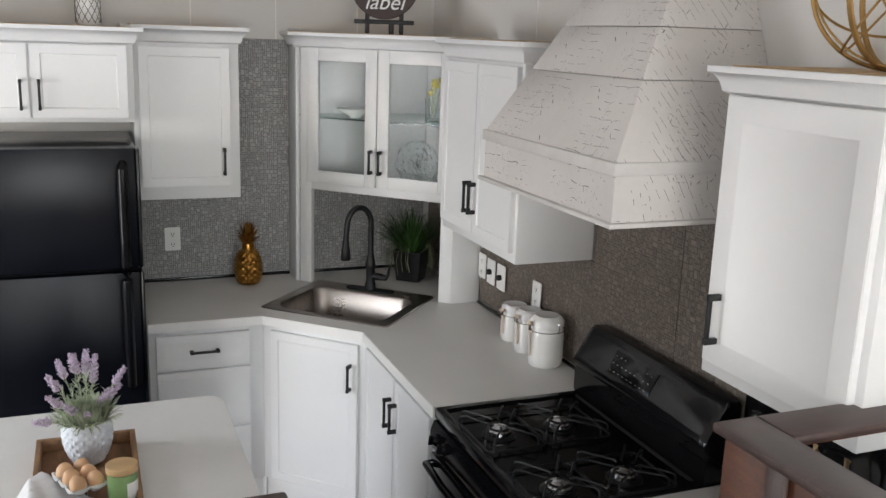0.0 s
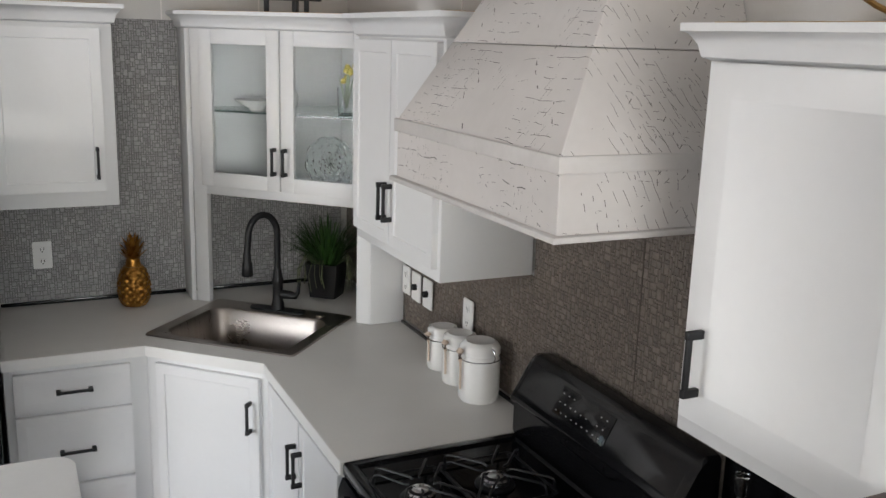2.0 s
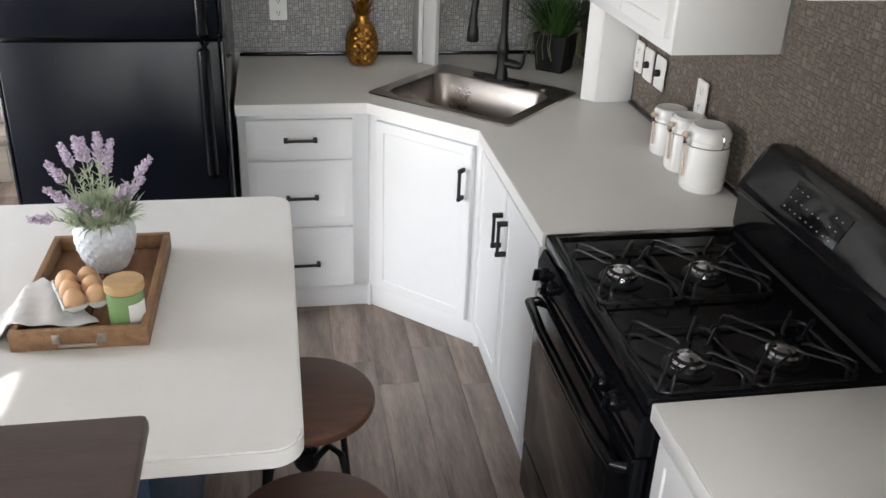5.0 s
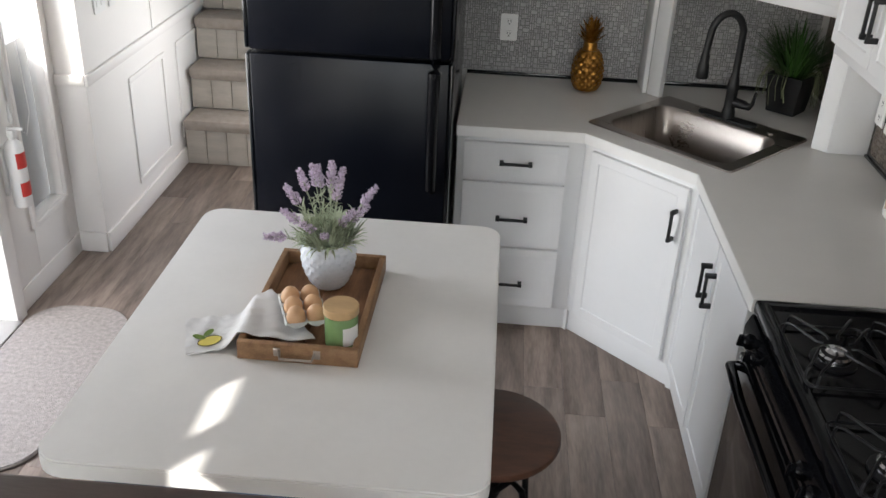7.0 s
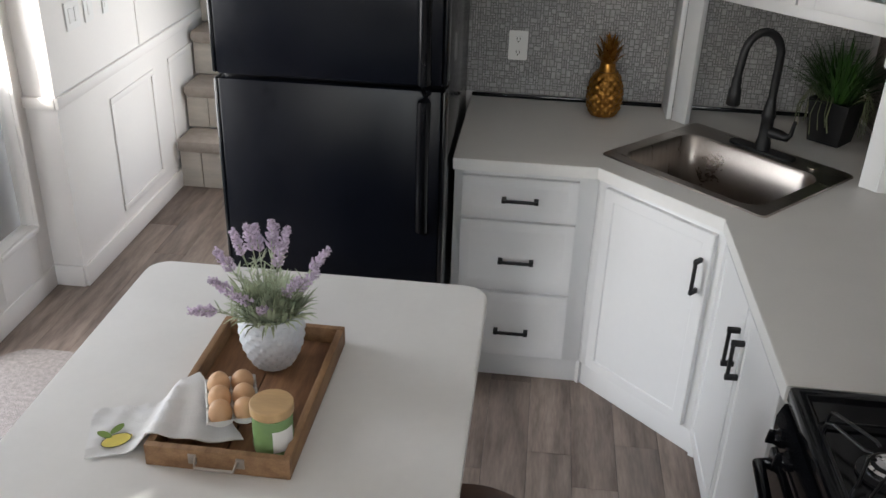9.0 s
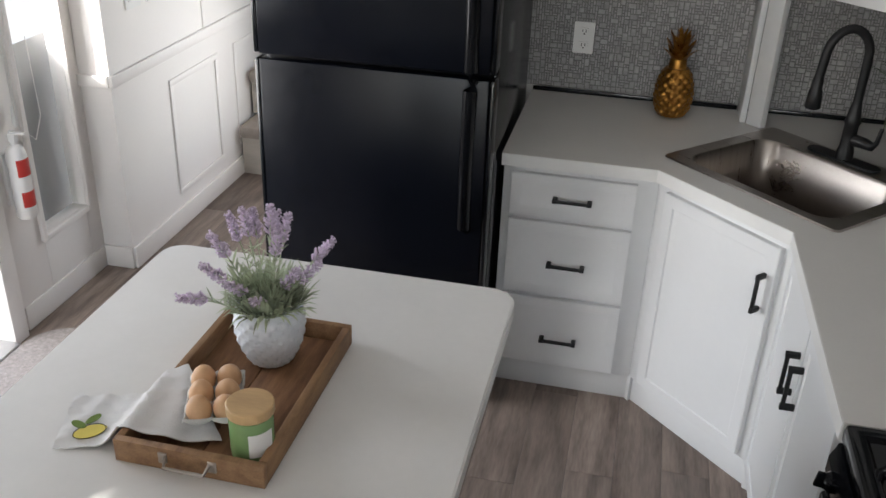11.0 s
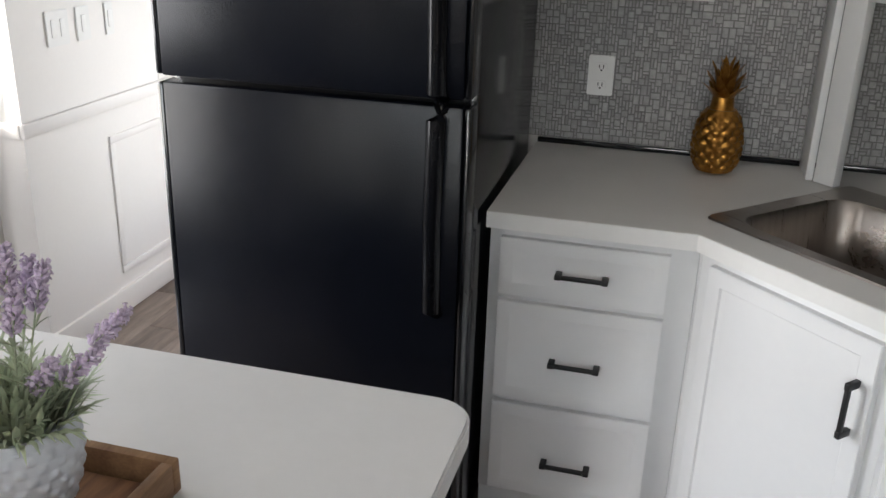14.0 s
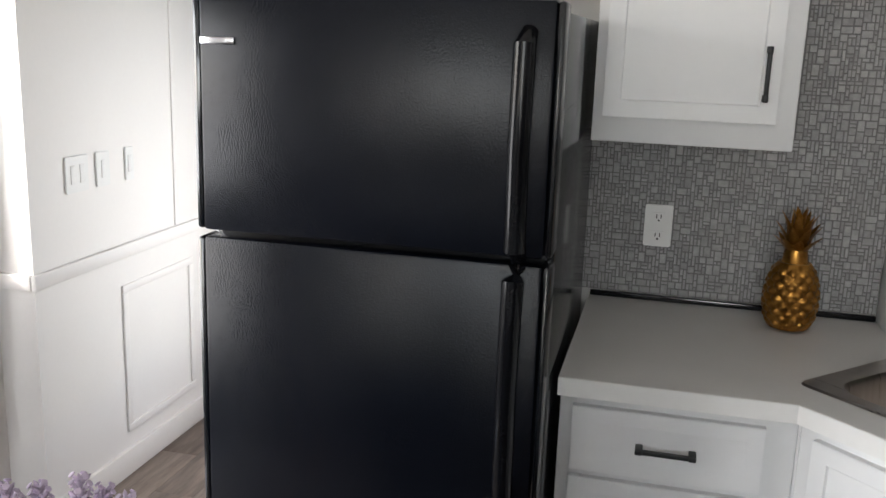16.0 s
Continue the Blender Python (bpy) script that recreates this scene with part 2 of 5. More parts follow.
def lathe(profile, n=32, bm=None, centre=(0, 0, 0)):
    """A turned body from (radius, height) pairs."""
    bm = bm or bmesh.new()
    cx, cy, cz = centre
    rings = []
    for r, z in profile:
        rings.append([bm.verts.new((cx + max(r, 1e-4) * math.cos(2 * math.pi * i / n), cy + max(r, 1e-4) * math.sin(2 * math.pi * i / n), cz + z)) for i in range(n)])
    for a, b in zip(rings, rings[1:]):
        for i in range(n):
            bm.faces.new((a[i], a[(i + 1) % n], b[(i + 1) % n], b[i]))
    if profile[0][0] > 2e-4:
        bm.faces.new(list(reversed(rings[0])))
    if profile[-1][0] > 2e-4:
        bm.faces.new(rings[-1])
    return bm


def tube(points, radius, n=10, bm=None, closed=False, flat=1.0):
    """A round bar along points; radius is one number or one for each point."""
    bm = bm or bmesh.new()
    pts = [Vector(p) for p in points]
    rad = radius if isinstance(radius, (list, tuple)) else [radius] * len(pts)
    rings, up = [], Vector((0, 0, 1))
    for i, p in enumerate(pts):
        q0 = pts[i - 1] if i or closed else p
        q1 = pts[(i + 1) % len(pts)] if i + 1 < len(pts) or closed else p
        d = (q1 - q0).normalized()
        s = d.cross(up)
        if s.length < 0.05:
            s = d.cross(Vector((1, 0, 0)))
        s.normalize()
        u = s.cross(d).normalized()
        up = u if abs(u.z) > 0.2 else up
        rings.append([bm.verts.new(p + rad[i] * (math.cos(2 * math.pi * k / n) * s + flat * math.sin(2 * math.pi * k / n) * u)) for k in range(n)])
    pairs = list(zip(rings, rings[1:])) + ([(rings[-1], rings[0])] if closed else [])
    for a, b in pairs:
        for k in range(n):
            bm.faces.new((a[k], b[k], b[(k + 1) % n], a[(k + 1) % n]))
    if not closed:
        bm.faces.new(rings[0])
        bm.faces.new(list(reversed(rings[-1])))
    return bm


def prism(outline, z0, z1, bevel=0.0):
    """An upright solid on an outline of (x, y)."""
    bm = bmesh.new()
    f = bm.faces.new([bm.verts.new((x, y, z0)) for x, y in outline])
    top = bmesh.ops.extrude_face_region(bm, geom=[f])
    bmesh.ops.translate(bm, vec=(0, 0, z1 - z0), verts=[v for v in top["geom"] if isinstance(v, bmesh.types.BMVert)])
    bmesh.ops.recalc_face_normals(bm, faces=bm.faces)
    if bevel:
        bmesh.ops.bevel(bm, geom=[e for e in bm.edges if abs(e.verts[0].co.z - e.verts[1].co.z) < 1e-6], offset=bevel, segments=2, affect="EDGES")
    return bm


def rounded(x0, x1, y0, y1, r, n=6):
    out = []
    for cx, cy, a in ((x1 - r, y1 - r, 0), (x0 + r, y1 - r, 90), (x0 + r, y0 + r, 180), (x1 - r, y0 + r, 270)):
        out += [(cx + r * math.cos(radians(a + 90 * i / n)), cy + r * math.sin(radians(a + 90 * i / n))) for i in range(n + 1)]
    return out


def mesh_of(name, bm, material, smooth=True):
    bmesh.ops.recalc_face_normals(bm, faces=bm.faces)
    me = bpy.data.meshes.new(name)
    bm.to_mesh(me)
    bm.free()
    me.materials.append(material)
    if smooth:
        me.polygons.foreach_set("use_smooth", [True] * len(me.polygons))
        me.set_sharp_from_angle(angle=radians(38))
    return me


def part(name, bm, material, parent, label="", m=None):
    ob = new(name, mesh_of(name, bm, material))
    ob.parent = parent
    if m is not None:
        ob.matrix_basis = m
    if label:
        ob["label"] = label
    return ob


def thing(name, label, category, m=None, group="", kind=""):
    ob = new(name)
    ob.empty_display_size = 0.05
    if m is not None:
        ob.matrix_basis = m
    return tagged(ob, label, category, group, kind)


def solo(name, bm, material, label, category="", kind="", m=None, group=""):
    ob = new(name, mesh_of(name, bm, material))
    if m is not None:
        ob.matrix_basis = m
    return tagged(ob, label, category, group, kind)


def shaker(w, h, thick=0.02, rail=0.055, deep=0.0045):
    """A framed door or drawer front with a sunk panel; its face looks along -y, its foot corner lies at the origin."""
    bm = block(0, w, -thick, 0, 0, h, 0.0)
    f = min(bm.faces, key=lambda f: f.calc_center_median().y)
    bmesh.ops.inset_region(bm, faces=[f], thickness=rail, depth=0)
    bmesh.ops.inset_region(bm, faces=[f], thickness=0.005, depth=-deep)
    es = [e for e in bm.edges if all(abs(v.co.y + thick) < 1e-6 for v in e.verts) and (all(abs(v.co.x) < 1e-6 or abs(v.co.x - w) < 1e-6 for v in e.verts) or all(abs(v.co.z) < 1e-6 or abs(v.co.z - h) < 1e-6 for v in e.verts))]
    bmesh.ops.bevel(bm, geom=es, offset=0.002, segments=2, affect="EDGES")
    return bm


def pull(length=0.125, upright=True):
    """A square black bar pull, its middle at the origin, standing off along -y."""
    bm = bmesh.new()
    h = length / 2
    box(bm, -0.005, 0.005, -0.034, -0.024, -h, h, 0.0015)
    for s in (-1, 1):
        box(bm, -0.006, 0.006, -0.036, 0, s * (h - 0.008) - 0.008, s * (h - 0.008) + 0.008, 0.002)
    if not upright:
        bmesh.ops.rotate(bm, verts=bm.verts, matrix=Matrix.Rotation(radians(90), 3, "Y"))
    return bm


def add_door(cab, x, z, w, h, hx=None, hz=None, y=0.0, rail=0.055, name="door", length=0.125, level=False, deep=0.0045):
    d = part(name, shaker(w, h, rail=rail, deep=deep), WHITE, cab, m=pose(x, y, z))
    if hx is not None:
        part("handle", pull(length, not level), MATTE, d, "matte black bar pull", pose(hx - x, -0.02, hz - z))
    return d


BACK, RIGHT, LEFT = 4.70, 2.20, -1.14   # inner faces of the walls
TOP = 3.0
DECK = 0.5                               # raised living-room floor

# ---- structure ----
def wall(name, spans, material, label):
    bm = bmesh.new()
    for s in spans:
        box(bm, *s, bevel=0)
    return solo(name, bm, material, label, "wall", "structure")


# the opening at y 5.0 to 5.9 is made up for the passage fill
wall("wall_back", [(-0.13, RIGHT + 0.1, BACK, BACK + 0.1, 0, TOP), (-0.13, -0.03, BACK + 0.1, 5.0, 0, TOP), (-0.13, -0.03, 5.9, 6.5, 0, TOP), (-0.13, -0.03, 5.0, 5.9, 0, 0.4), (-0.13, -0.03, 5.0, 5.9, 2.0, TOP), (-1.24, -0.03, 6.5, 6.6, 0, TOP)], WALL, "pale greige panelled kitchen wall behind the cabinets")
wall("wall_right", [(RIGHT, RIGHT + 0.1, -2.7, BACK, 0, TOP)], WALL, "pale greige wall behind the range")
L0, L1 = LEFT - 0.1, LEFT
# high opening at y -0.12 to 0.40 is unseen, stepped to shape sun patches
wall("wall_left", [(L0, L1, -2.7, -1.8, 0, TOP), (L0, L1, -1.8, -0.2, 0, 1.1), (L0, L1, -1.8, -0.2, 1.9, TOP), (L0, L1, -0.2, -0.12, 0, TOP), (L0, L1, -0.12, 0.40, 0, 2.05),
     (L0, L1, 0.16, 0.40, 2.05, 2.125), (L0, L1, -0.12, 0.40, 2.25, TOP), (L0, L1, 0.40, 2.45, 0, TOP), (L0, L1, 2.45, 3.82, 2.06, TOP), (L0, L1, 3.82, 4.42, 2.06, TOP)], TRIM, "cream painted wall with doorway to the outside")
wall("wall_rear", [(L0, RIGHT, -2.8, -2.7, 0, 1.0), (L0, RIGHT, -2.8, -2.7, 2.5, TOP), (L0, -0.7, -2.8, -2.7, 1.0, 2.5), (1.9, RIGHT, -2.8, -2.7, 1.0, 2.5)], WALL, "living room wall with a wide window")
solo("ceiling", block(L0, RIGHT + 0.1, -2.8, 6.6, TOP, TOP + 0.1, 0), CEIL, "plain white ceiling", "ceiling", "structure")
solo("ground", block(-60, 60, -60, 60, -0.45, -0.35, 0), mat("pale_gravel", (0.5, 0.48, 0.45), 0.95, vary=0.15, scale=2, fine=60, bump=0.4), "pale gravel ground outside the door", "ground", "structure")
floor = solo("floor", block(L0, RIGHT, 1.2, 6.5, -0.1, -0.004, 0), GROUT, "grey-brown wood-look vinyl plank floor", "floor", "structure")
solo("upper_floor", block(LEFT, RIGHT, -2.7, 1.3, 0, DECK, 0.004), CARPET, "raised living-room floor with beige carpet", "floor", "structure")
for i in range(2):
    solo("step_%d" % (i + 1), block(0.68, 1.49, 1.3 + 0.001, 1.55 + 0.25 * i, 0 if i else 0.168, DECK - DECK / 3 * (i + 1), 0.006), TREADWOOD, "pale wooden step down to the kitchen", "step", "structure")
# vertical joints of the wall panels above the cupboards
bm = bmesh.new()
for x in (0.95, 1.36, 1.78):
    box(bm, x, x + 0.006, BACK - 0.003, BACK, 2.1, TOP, 0)
for y in (1.0, 3.05, 3.5):
    box(bm, RIGHT - 0.003, RIGHT, y, y + 0.006, 2.1, TOP, 0)
solo("trim_panel_joints", bm, TRIM, "narrow battens over wall panel joints", "trim", "structure")

# wainscot wall beside the passage
wall("wall_wainscot", [(-1.14, -1.0, 4.42, 6.5, 0, TOP)], TRIM, "cream wainscot wall with raised panel mouldings")
bm = bmesh.new()
box(bm, -1.0, -0.985, 4.42, 5.62, 0, 0.1, 0.003)
box(bm, -1.14, -1.0, 4.407, 4.42, 0, 0.1, 0.003)
box(bm, -1.14, -1.128, 3.85, 4.407, 0, 0.1, 0.003)
solo("baseboard", bm, TRIM, "white baseboard", "baseboard", "structure")
bm = bmesh.new()
box(bm, -1.0, -0.982, 4.405, 6.5, 0.82, 0.87, 0.006)
box(bm, -1.14, -1.0, 4.402, 4.42, 0.82, 0.87, 0.006)
solo("trim_chair_rail", bm, TRIM, "white chair rail moulding", "trim", "structure")
bm = bmesh.new()
for y0, y1 in ((4.87, 5.36), (5.55, 6.0)):
    for z0, z1 in ((0.16, 0.72),):
        for s in ((y0, y1, z0, z0 + 0.03), (y0, y1, z1 - 0.03, z1), (y0, y0 + 0.03, z0 + 0.03, z1 - 0.03), (y1 - 0.03, y1, z0 + 0.03, z1 - 0.03)):
            box(bm, -1.0, -0.991, *s, bevel=0.004)
box(bm, -1.0, -0.994, 5.24, 5.265, 0.872, 2.9, 0.002)
solo("trim_panel_moulding", bm, TRIM, "white rectangular panel mouldings", "trim", "structure")

# door side light with glass, and the doorway's frame
d = thing("window_1", "white framed side light with clear glass beside the door", "window", kind="structure")
fr = bmesh.new()
for s in ((3.82, 4.04, 0.0, 2.06), (4.33, 4.42, 0.0, 2.06), (4.04, 4.33, 0.0, 0.33), (4.04, 4.33, 1.95, 2.06)):
    box(fr, -1.20, -1.14 + 0.004, *s, bevel=0.003)
part("window_frame", fr, TRIM, d)
bd = bmesh.new()
for s in ((4.015, 4.04, 0.305, 1.975), (4.33, 4.355, 0.305, 1.975), (4.04, 4.33, 0.305, 0.33), (4.04, 4.33, 1.95, 1.975)):
    box(bd, -1.136, -1.118, *s, bevel=0.004)
part("glazing_bead", bd, TRIM, d)
pn = part("pane", block(-1.175, -1.170, 4.04, 4.33, 0.33, 1.95, 0), PANE, d)
pn.visible_shadow = False
part("lower_screen", block(-1.262, -1.247, 3.95, 4.42, 0.2, 1.03, 0.003), SCREEN, d, "grey screen across the lower half")
d = thing("door_1", "open doorway with white frame and metal sill", "door", kind="structure")
part("jamb", block(-1.24, -1.11, 3.74, 3.82, 0, 2.06, 0.004), TRIM, d)
part("jamb", block(-1.24, -1.11, 2.45, 2.52, 0, 2.06, 0.004), TRIM, d)
part("lintel", block(-1.24, -1.11, 2.52, 3.74, 1.99, 2.06, 0.004), TRIM, d)
part("sill", block(-1.26, -1.09, 2.52, 3.74, -0.003, 0.022, 0.004), SILVER, d, "aluminium door sill")
for y0, y1 in ((-1.8, -0.2),):
    w = thing("window_2", "white framed living room window", "window", kind="structure")
    fr = bmesh.new()
    for s in ((y0, y0 + 0.06, 1.1, 1.9), (y1 - 0.06, y1, 1.1, 1.9), (y0 + 0.06, y1 - 0.06, 1.1, 1.16), (y0 + 0.06, y1 - 0.06, 1.84, 1.9), (-1.03, -0.97, 1.16, 1.84)):
        box(fr, L0 + 0.02, L1 + 0.01, *s, bevel=0.003)
    part("window_frame", fr, TRIM, w)
# unseen window, its size and mullion chosen to cast the island's sun patches
w = thing("window_3", "unseen high window, shaped to cast the sun patches on the island", "window", kind="structure")
part("window_frame", block(L0 + 0.025, L0 + 0.045, 0.09, 0.16, 2.05, 2.25, 0.002), TRIM, w)
w = thing("window_4", "wide white framed living room window", "window", kind="structure")
fr = bmesh.new()
for s in ((-0.7, -0.63, 1.0, 2.5), (1.83, 1.9, 1.0, 2.5), (-0.63, 1.83, 1.0, 1.07), (-0.63, 1.83, 2.43, 2.5), (0.56, 0.64, 1.07, 2.43)):
    box(fr, s[0], s[1], -2.79, -2.69, s[2], s[3], 0.003)
part("window_frame", fr, TRIM, w)
# added wall out of view, sized to keep direct sun from the doorway
nh = thing("sun_block_wall", "added pale board wall, out of view, that keeps sun from the doorway", "house", pose(-3.6, 0.8, -0.35))
for k in range(22):
    part("blocker_board", block(-0.02, 0.0, -7.0, 0.0, 0.2 * k, 0.2 * k + 0.197, 0.004), TRIM, nh)
part("wall", block(-0.2, -0.02, -7.0, 0.0, 0, 4.4, 0.004), TRIM, nh)
solo("doorstep", block(-2.9, -1.27, 1.6, 4.6, -0.15, -0.05, 0.01), SOLE, "dark weathered deck outside the doorway", "deck", "structure")

# loft stairs
st = thing("loft_stairs", "steep loft stairs with beige carpeted treads and pale risers", "stairs", kind="structure")
for i in range(5):
    z, y = 0.29 + 0.255 * i, 5.50 + 0.165 * i
    part("tread", block(-0.985, -0.135, y, y + 0.24, z - 0.075, z, 0.03), CARPET, st)
    for k in range(7):
        part("riser_board", block(-0.985 + 0.12 * k, -0.985 + 0.12 * k + 0.116, y + 0.055, y + 0.075, z - 0.255 if i else 0, z - 0.076, 0.002), RISER, st)

# ---- cupboards ----
def crown(cab, outline, z0, z1, out=0.045):
    """A flared top moulding round an outline of (x, y) seen from above, closed by a lid."""
    cx = sum(p[0] for p in outline) / len(outline)
    bm = bmesh.new()
    steps = ((0.0, 0.0), (0.012, 0.1), (0.018, 0.45), (out * 0.75, 0.72), (out, 0.78), (out, 1.0))
    rings = []
    n = len(outline)
    pts = [Vector((*p, 0)) for p in outline]
    area = sum(a.x * b.y - b.x * a.y for a, b in zip(pts, pts[1:] + pts[:1]))
    sgn = 1 if area > 0 else -1
    for off, k in steps:
        ring = []
        for i, p in enumerate(pts):
            a, b = (p - pts[i - 1]).normalized(), (pts[(i + 1) % n] - p).normalized()
            na, nb = Vector((a.y, -a.x, 0)) * sgn, Vector((b.y, -b.x, 0)) * sgn
            mid = (na + nb)
            mid *= off / max(0.3, mid.length_squared / 2)
            ring.append(bm.verts.new((p.x + mid.x, p.y + mid.y, z0 + k * (z1 - z0))))
        rings.append(ring)
    for a, b in zip(rings, rings[1:]):
        for i in range(n):
            bm.faces.new((a[i], a[(i + 1) % n], b[(i + 1) % n], b[i]))
    bm.faces.new(rings[0])
    bm.faces.new(rings[-1])
    part("crown_moulding", bm, WHITE, cab)
    top = [(p.x, p.y) for p in pts]
    part("top_board", prism(top, z1, z1 + 0.003), BIRCH, cab, "raw birch plywood top")


def carcass(name, label, m, w, depth, z0, z1, lip=True):
    cab = thing(name, label, "cabinet", m)
    part("body", block(0, w, 0, depth, z0, z1, 0.003), WHITE, cab)
    return cab


# above the fridge
c = carcass("wall_cabinet", "white shaker wall cabinet above the fridge", pose(-0.13, 4.2, 0), 0.785, 0.49, 1.755, 2.09)
add_door(c, 0.02, 1.775, 0.355, 0.30, 0.345, 1.87)
add_door(c, 0.385, 1.775, 0.375, 0.30, 0.415, 1.87)
crown(c, [(0, 0), (0.785, 0), (0.785, 0.49), (0, 0.49)], 2.08, 2.15)
# left of the corner
c = carcass("wall_cabinet", "white shaker wall cabinet over the counter", pose(0.658, 4.36, 0), 0.465, 0.33, 1.385, 2.09)
add_door(c, 0.025, 1.447, 0.395, 0.625, 0.389, 1.56)
crown(c, [(0, 0), (0.465, 0), (0.465, 0.33), (0, 0.33)], 2.09, 2.165)
# beside the hood
c = carcass("wall_cabinet", "white two-door shaker wall cabinet beside the range hood", pose(1.865, 3.63, 0, 0, 0, -90), 0.71, 0.32, 1.365, 2.085)
add_door(c, 0.012, 1.405, 0.338, 0.66, 0.328, 1.55)
add_door(c, 0.354, 1.405, 0.338, 0.66, 0.374, 1.55)
crown(c, [(0, 0), (0.71, 0), (0.71, 0.32), (0, 0.32)], 2.075, 2.15)
# on the near side of the range
c = carcass("wall_cabinet", "tall white shaker wall cabinet beside the range", pose(1.845, 1.814, 0, 0, 0, -90), 0.50, 0.34, 1.371, 2.06)
add_door(c, 0.022, 1.41, 0.456, 0.64, 0.068, 1.525, rail=0.08, deep=0.0025)
crown(c, [(0, 0), (0.50, 0), (0.50, 0.34), (0, 0.34)], 2.052, 2.115, 0.04)

# corner cabinet with glass doors, on posts
DIAG = pose(1.445, 4.525, 0, 0, 0, -45)
DL = 0.834
c = thing("corner_cabinet", "white diagonal corner cabinet with two glass doors over the sink", "cabinet")
fr = bmesh.new()
box(fr, 0, 0.065, 0, 0.03, 0.912, 2.09, 0.002)
box(fr, DL - 0.06, DL, 0, 0.03, 0.912, 2.09, 0.002)
box(fr, 0.065, DL - 0.06, 0, 0.03, 1.395, 1.455, 0.002)
box(fr, 0.065, DL - 0.06, 0, 0.03, 2.06, 2.09, 0.002)
box(fr, 0.425, 0.455, 0, 0.02, 1.455, 2.06, 0.002)
part("face_frame", fr, WHITE, c, m=DIAG)
part("side_panel", block(1.425, 1.445, 4.53, 4.688, 0.912, 2.09, 0.002), WHITE, c)
part("side_panel", block(2.036, 2.185, 3.93, 3.95, 0.912, 2.09, 0.002), WHITE, c)
pent = [(1.447, 4.69), (1.447, 4.53), (2.032, 3.945), (2.186, 3.95), (2.186, 4.69)]
part("bottom_board", prism(pent, 1.40, 1.42), WHITE, c)
part("top_panel", prism(pent, 2.07, 2.089), WHITE, c)
part("back_panel", block(1.447, 2.16, 4.665, 4.685, 1.42, 2.07, 0.001), WHITE, c)
part("back_panel", block(2.16, 2.186, 3.952, 4.66, 1.42, 2.07, 0.001), WHITE, c)
part("shelf", prism([(1.46, 4.655), (1.46, 4.56), (2.05, 3.97), (2.155, 3.97), (2.155, 4.655)], 1.745, 1.753), SHELFGLASS, c, "clear glass shelf with green edge")
crown(c, [(1.425, 4.69), (1.425, 4.52), (2.03, 3.915), (2.19, 3.915), (2.19, 4.69)], 2.085, 2.155)
for x0, x1, hx in ((0.055, 0.432, 0.412), (0.438, 0.82, 0.462)):
    dr = bmesh.new()
    r = 0.06
    for s in ((x0, x0 + r, 1.435, 2.085), (x1 - r, x1, 1.435, 2.085), (x0 + r, x1 - r, 1.435, 1.435 + r), (x0 + r, x1 - r, 2.085 - r, 2.085)):
        box(dr, s[0], s[1], -0.02, -0.001, s[2], s[3], 0.002)
    door = part("door", dr, WHITE, c, m=DIAG)
    p = part("pane", block(x0 + r, x1 - r, -0.012, -0.009, 1.435 + r, 2.085 - r, 0), PANE, door, "clear glass pane")
    p.visible_shadow = False
    part("handle", pull(0.115), MATTE, door, "matte black bar pull", pose(hx, -0.02, 1.56))


# base units
def plinth(cab, w, depth=0.5):
    part("plinth", block(0, w, 0.012, 0.03, 0.0, 0.1, 0.002), WHITE, cab)


c = carcass("base_cabinet", "white base cabinet with three shaker drawers", pose(0.66, 4.022, 0), 0.5, 0.66, 0.1, 0.868)
plinth(c, 0.51)
for z0, z1, hz in ((0.69, 0.84, 0.765), (0.40, 0.672, 0.525), (0.115, 0.382, 0.228)):
    add_door(c, 0.03, z0, 0.405, z1 - z0, 0.235, hz, name="drawer", rail=0.045, length=0.128, level=True, deep=0.0018)
c = thing("base_cabinet", "white diagonal base cabinet under the corner sink", "cabinet", pose(1.165, 4.02, 0, 0, 0, -44.2))
part("body", block(0.0, 0.525, 0.0, 0.02, 0.1, 0.868, 0.002), WHITE, c)
plinth(c, 0.535)
add_door(c, 0.042, 0.115, 0.445, 0.725, 0.455, 0.69)
part("corner_post", prism([(-0.03, 0.004), (0.0, 0.0), (0.0, 0.04), (-0.03, 0.05)], 0.0, 0.868), WHITE, c)
part("corner_post", prism([(0.525, 0.0), (0.545, 0.004), (0.545, 0.05), (0.525, 0.04)], 0.0, 0.868), WHITE, c)
c = carcass("base_cabinet", "white two-door base cabinet beside the range", pose(1.548, 3.655, 0, 0, 0, -90), 0.86, 0.62, 0.1, 0.868)
plinth(c, 0.86)
add_door(c, 0.02, 0.115, 0.385, 0.725, 0.375, 0.69)
add_door(c, 0.412, 0.115, 0.385, 0.725, 0.442, 0.69)
c = carcass("base_cabinet", "white base cabinet on the near side of the range", pose(1.56, 2.012, 0, 0, 0, -90), 0.64, 0.62, 0.1, 0.868)
plinth(c, 0.64)
add_door(c, 0.02, 0.115, 0.29, 0.725)
add_door(c, 0.33, 0.115, 0.29, 0.725)

# worktops
bm = bmesh.new()
outer = [(0.657, 4.689), (0.657, 3.982), (1.15, 3.985), (1.518, 3.642), (1.518, 2.792), (2.188, 2.792), (2.188, 4.689)]
SINK = pose(1.585, 4.087, 0.91, 0, 0, -43.5)
hole = [SINK @ Vector((x, y, 0)) for x, y in rounded(-0.28, 0.28, -0.245, 0.18, 0.05, 4)]
es = []
for loop in (outer, [(v.x, v.y) for v in hole]):
    vs = [bm.verts.new((x, y, 0.91)) for x, y in loop]
    es += [bm.edges.new((vs[i], vs[(i + 1) % len(vs)])) for i in range(len(vs))]
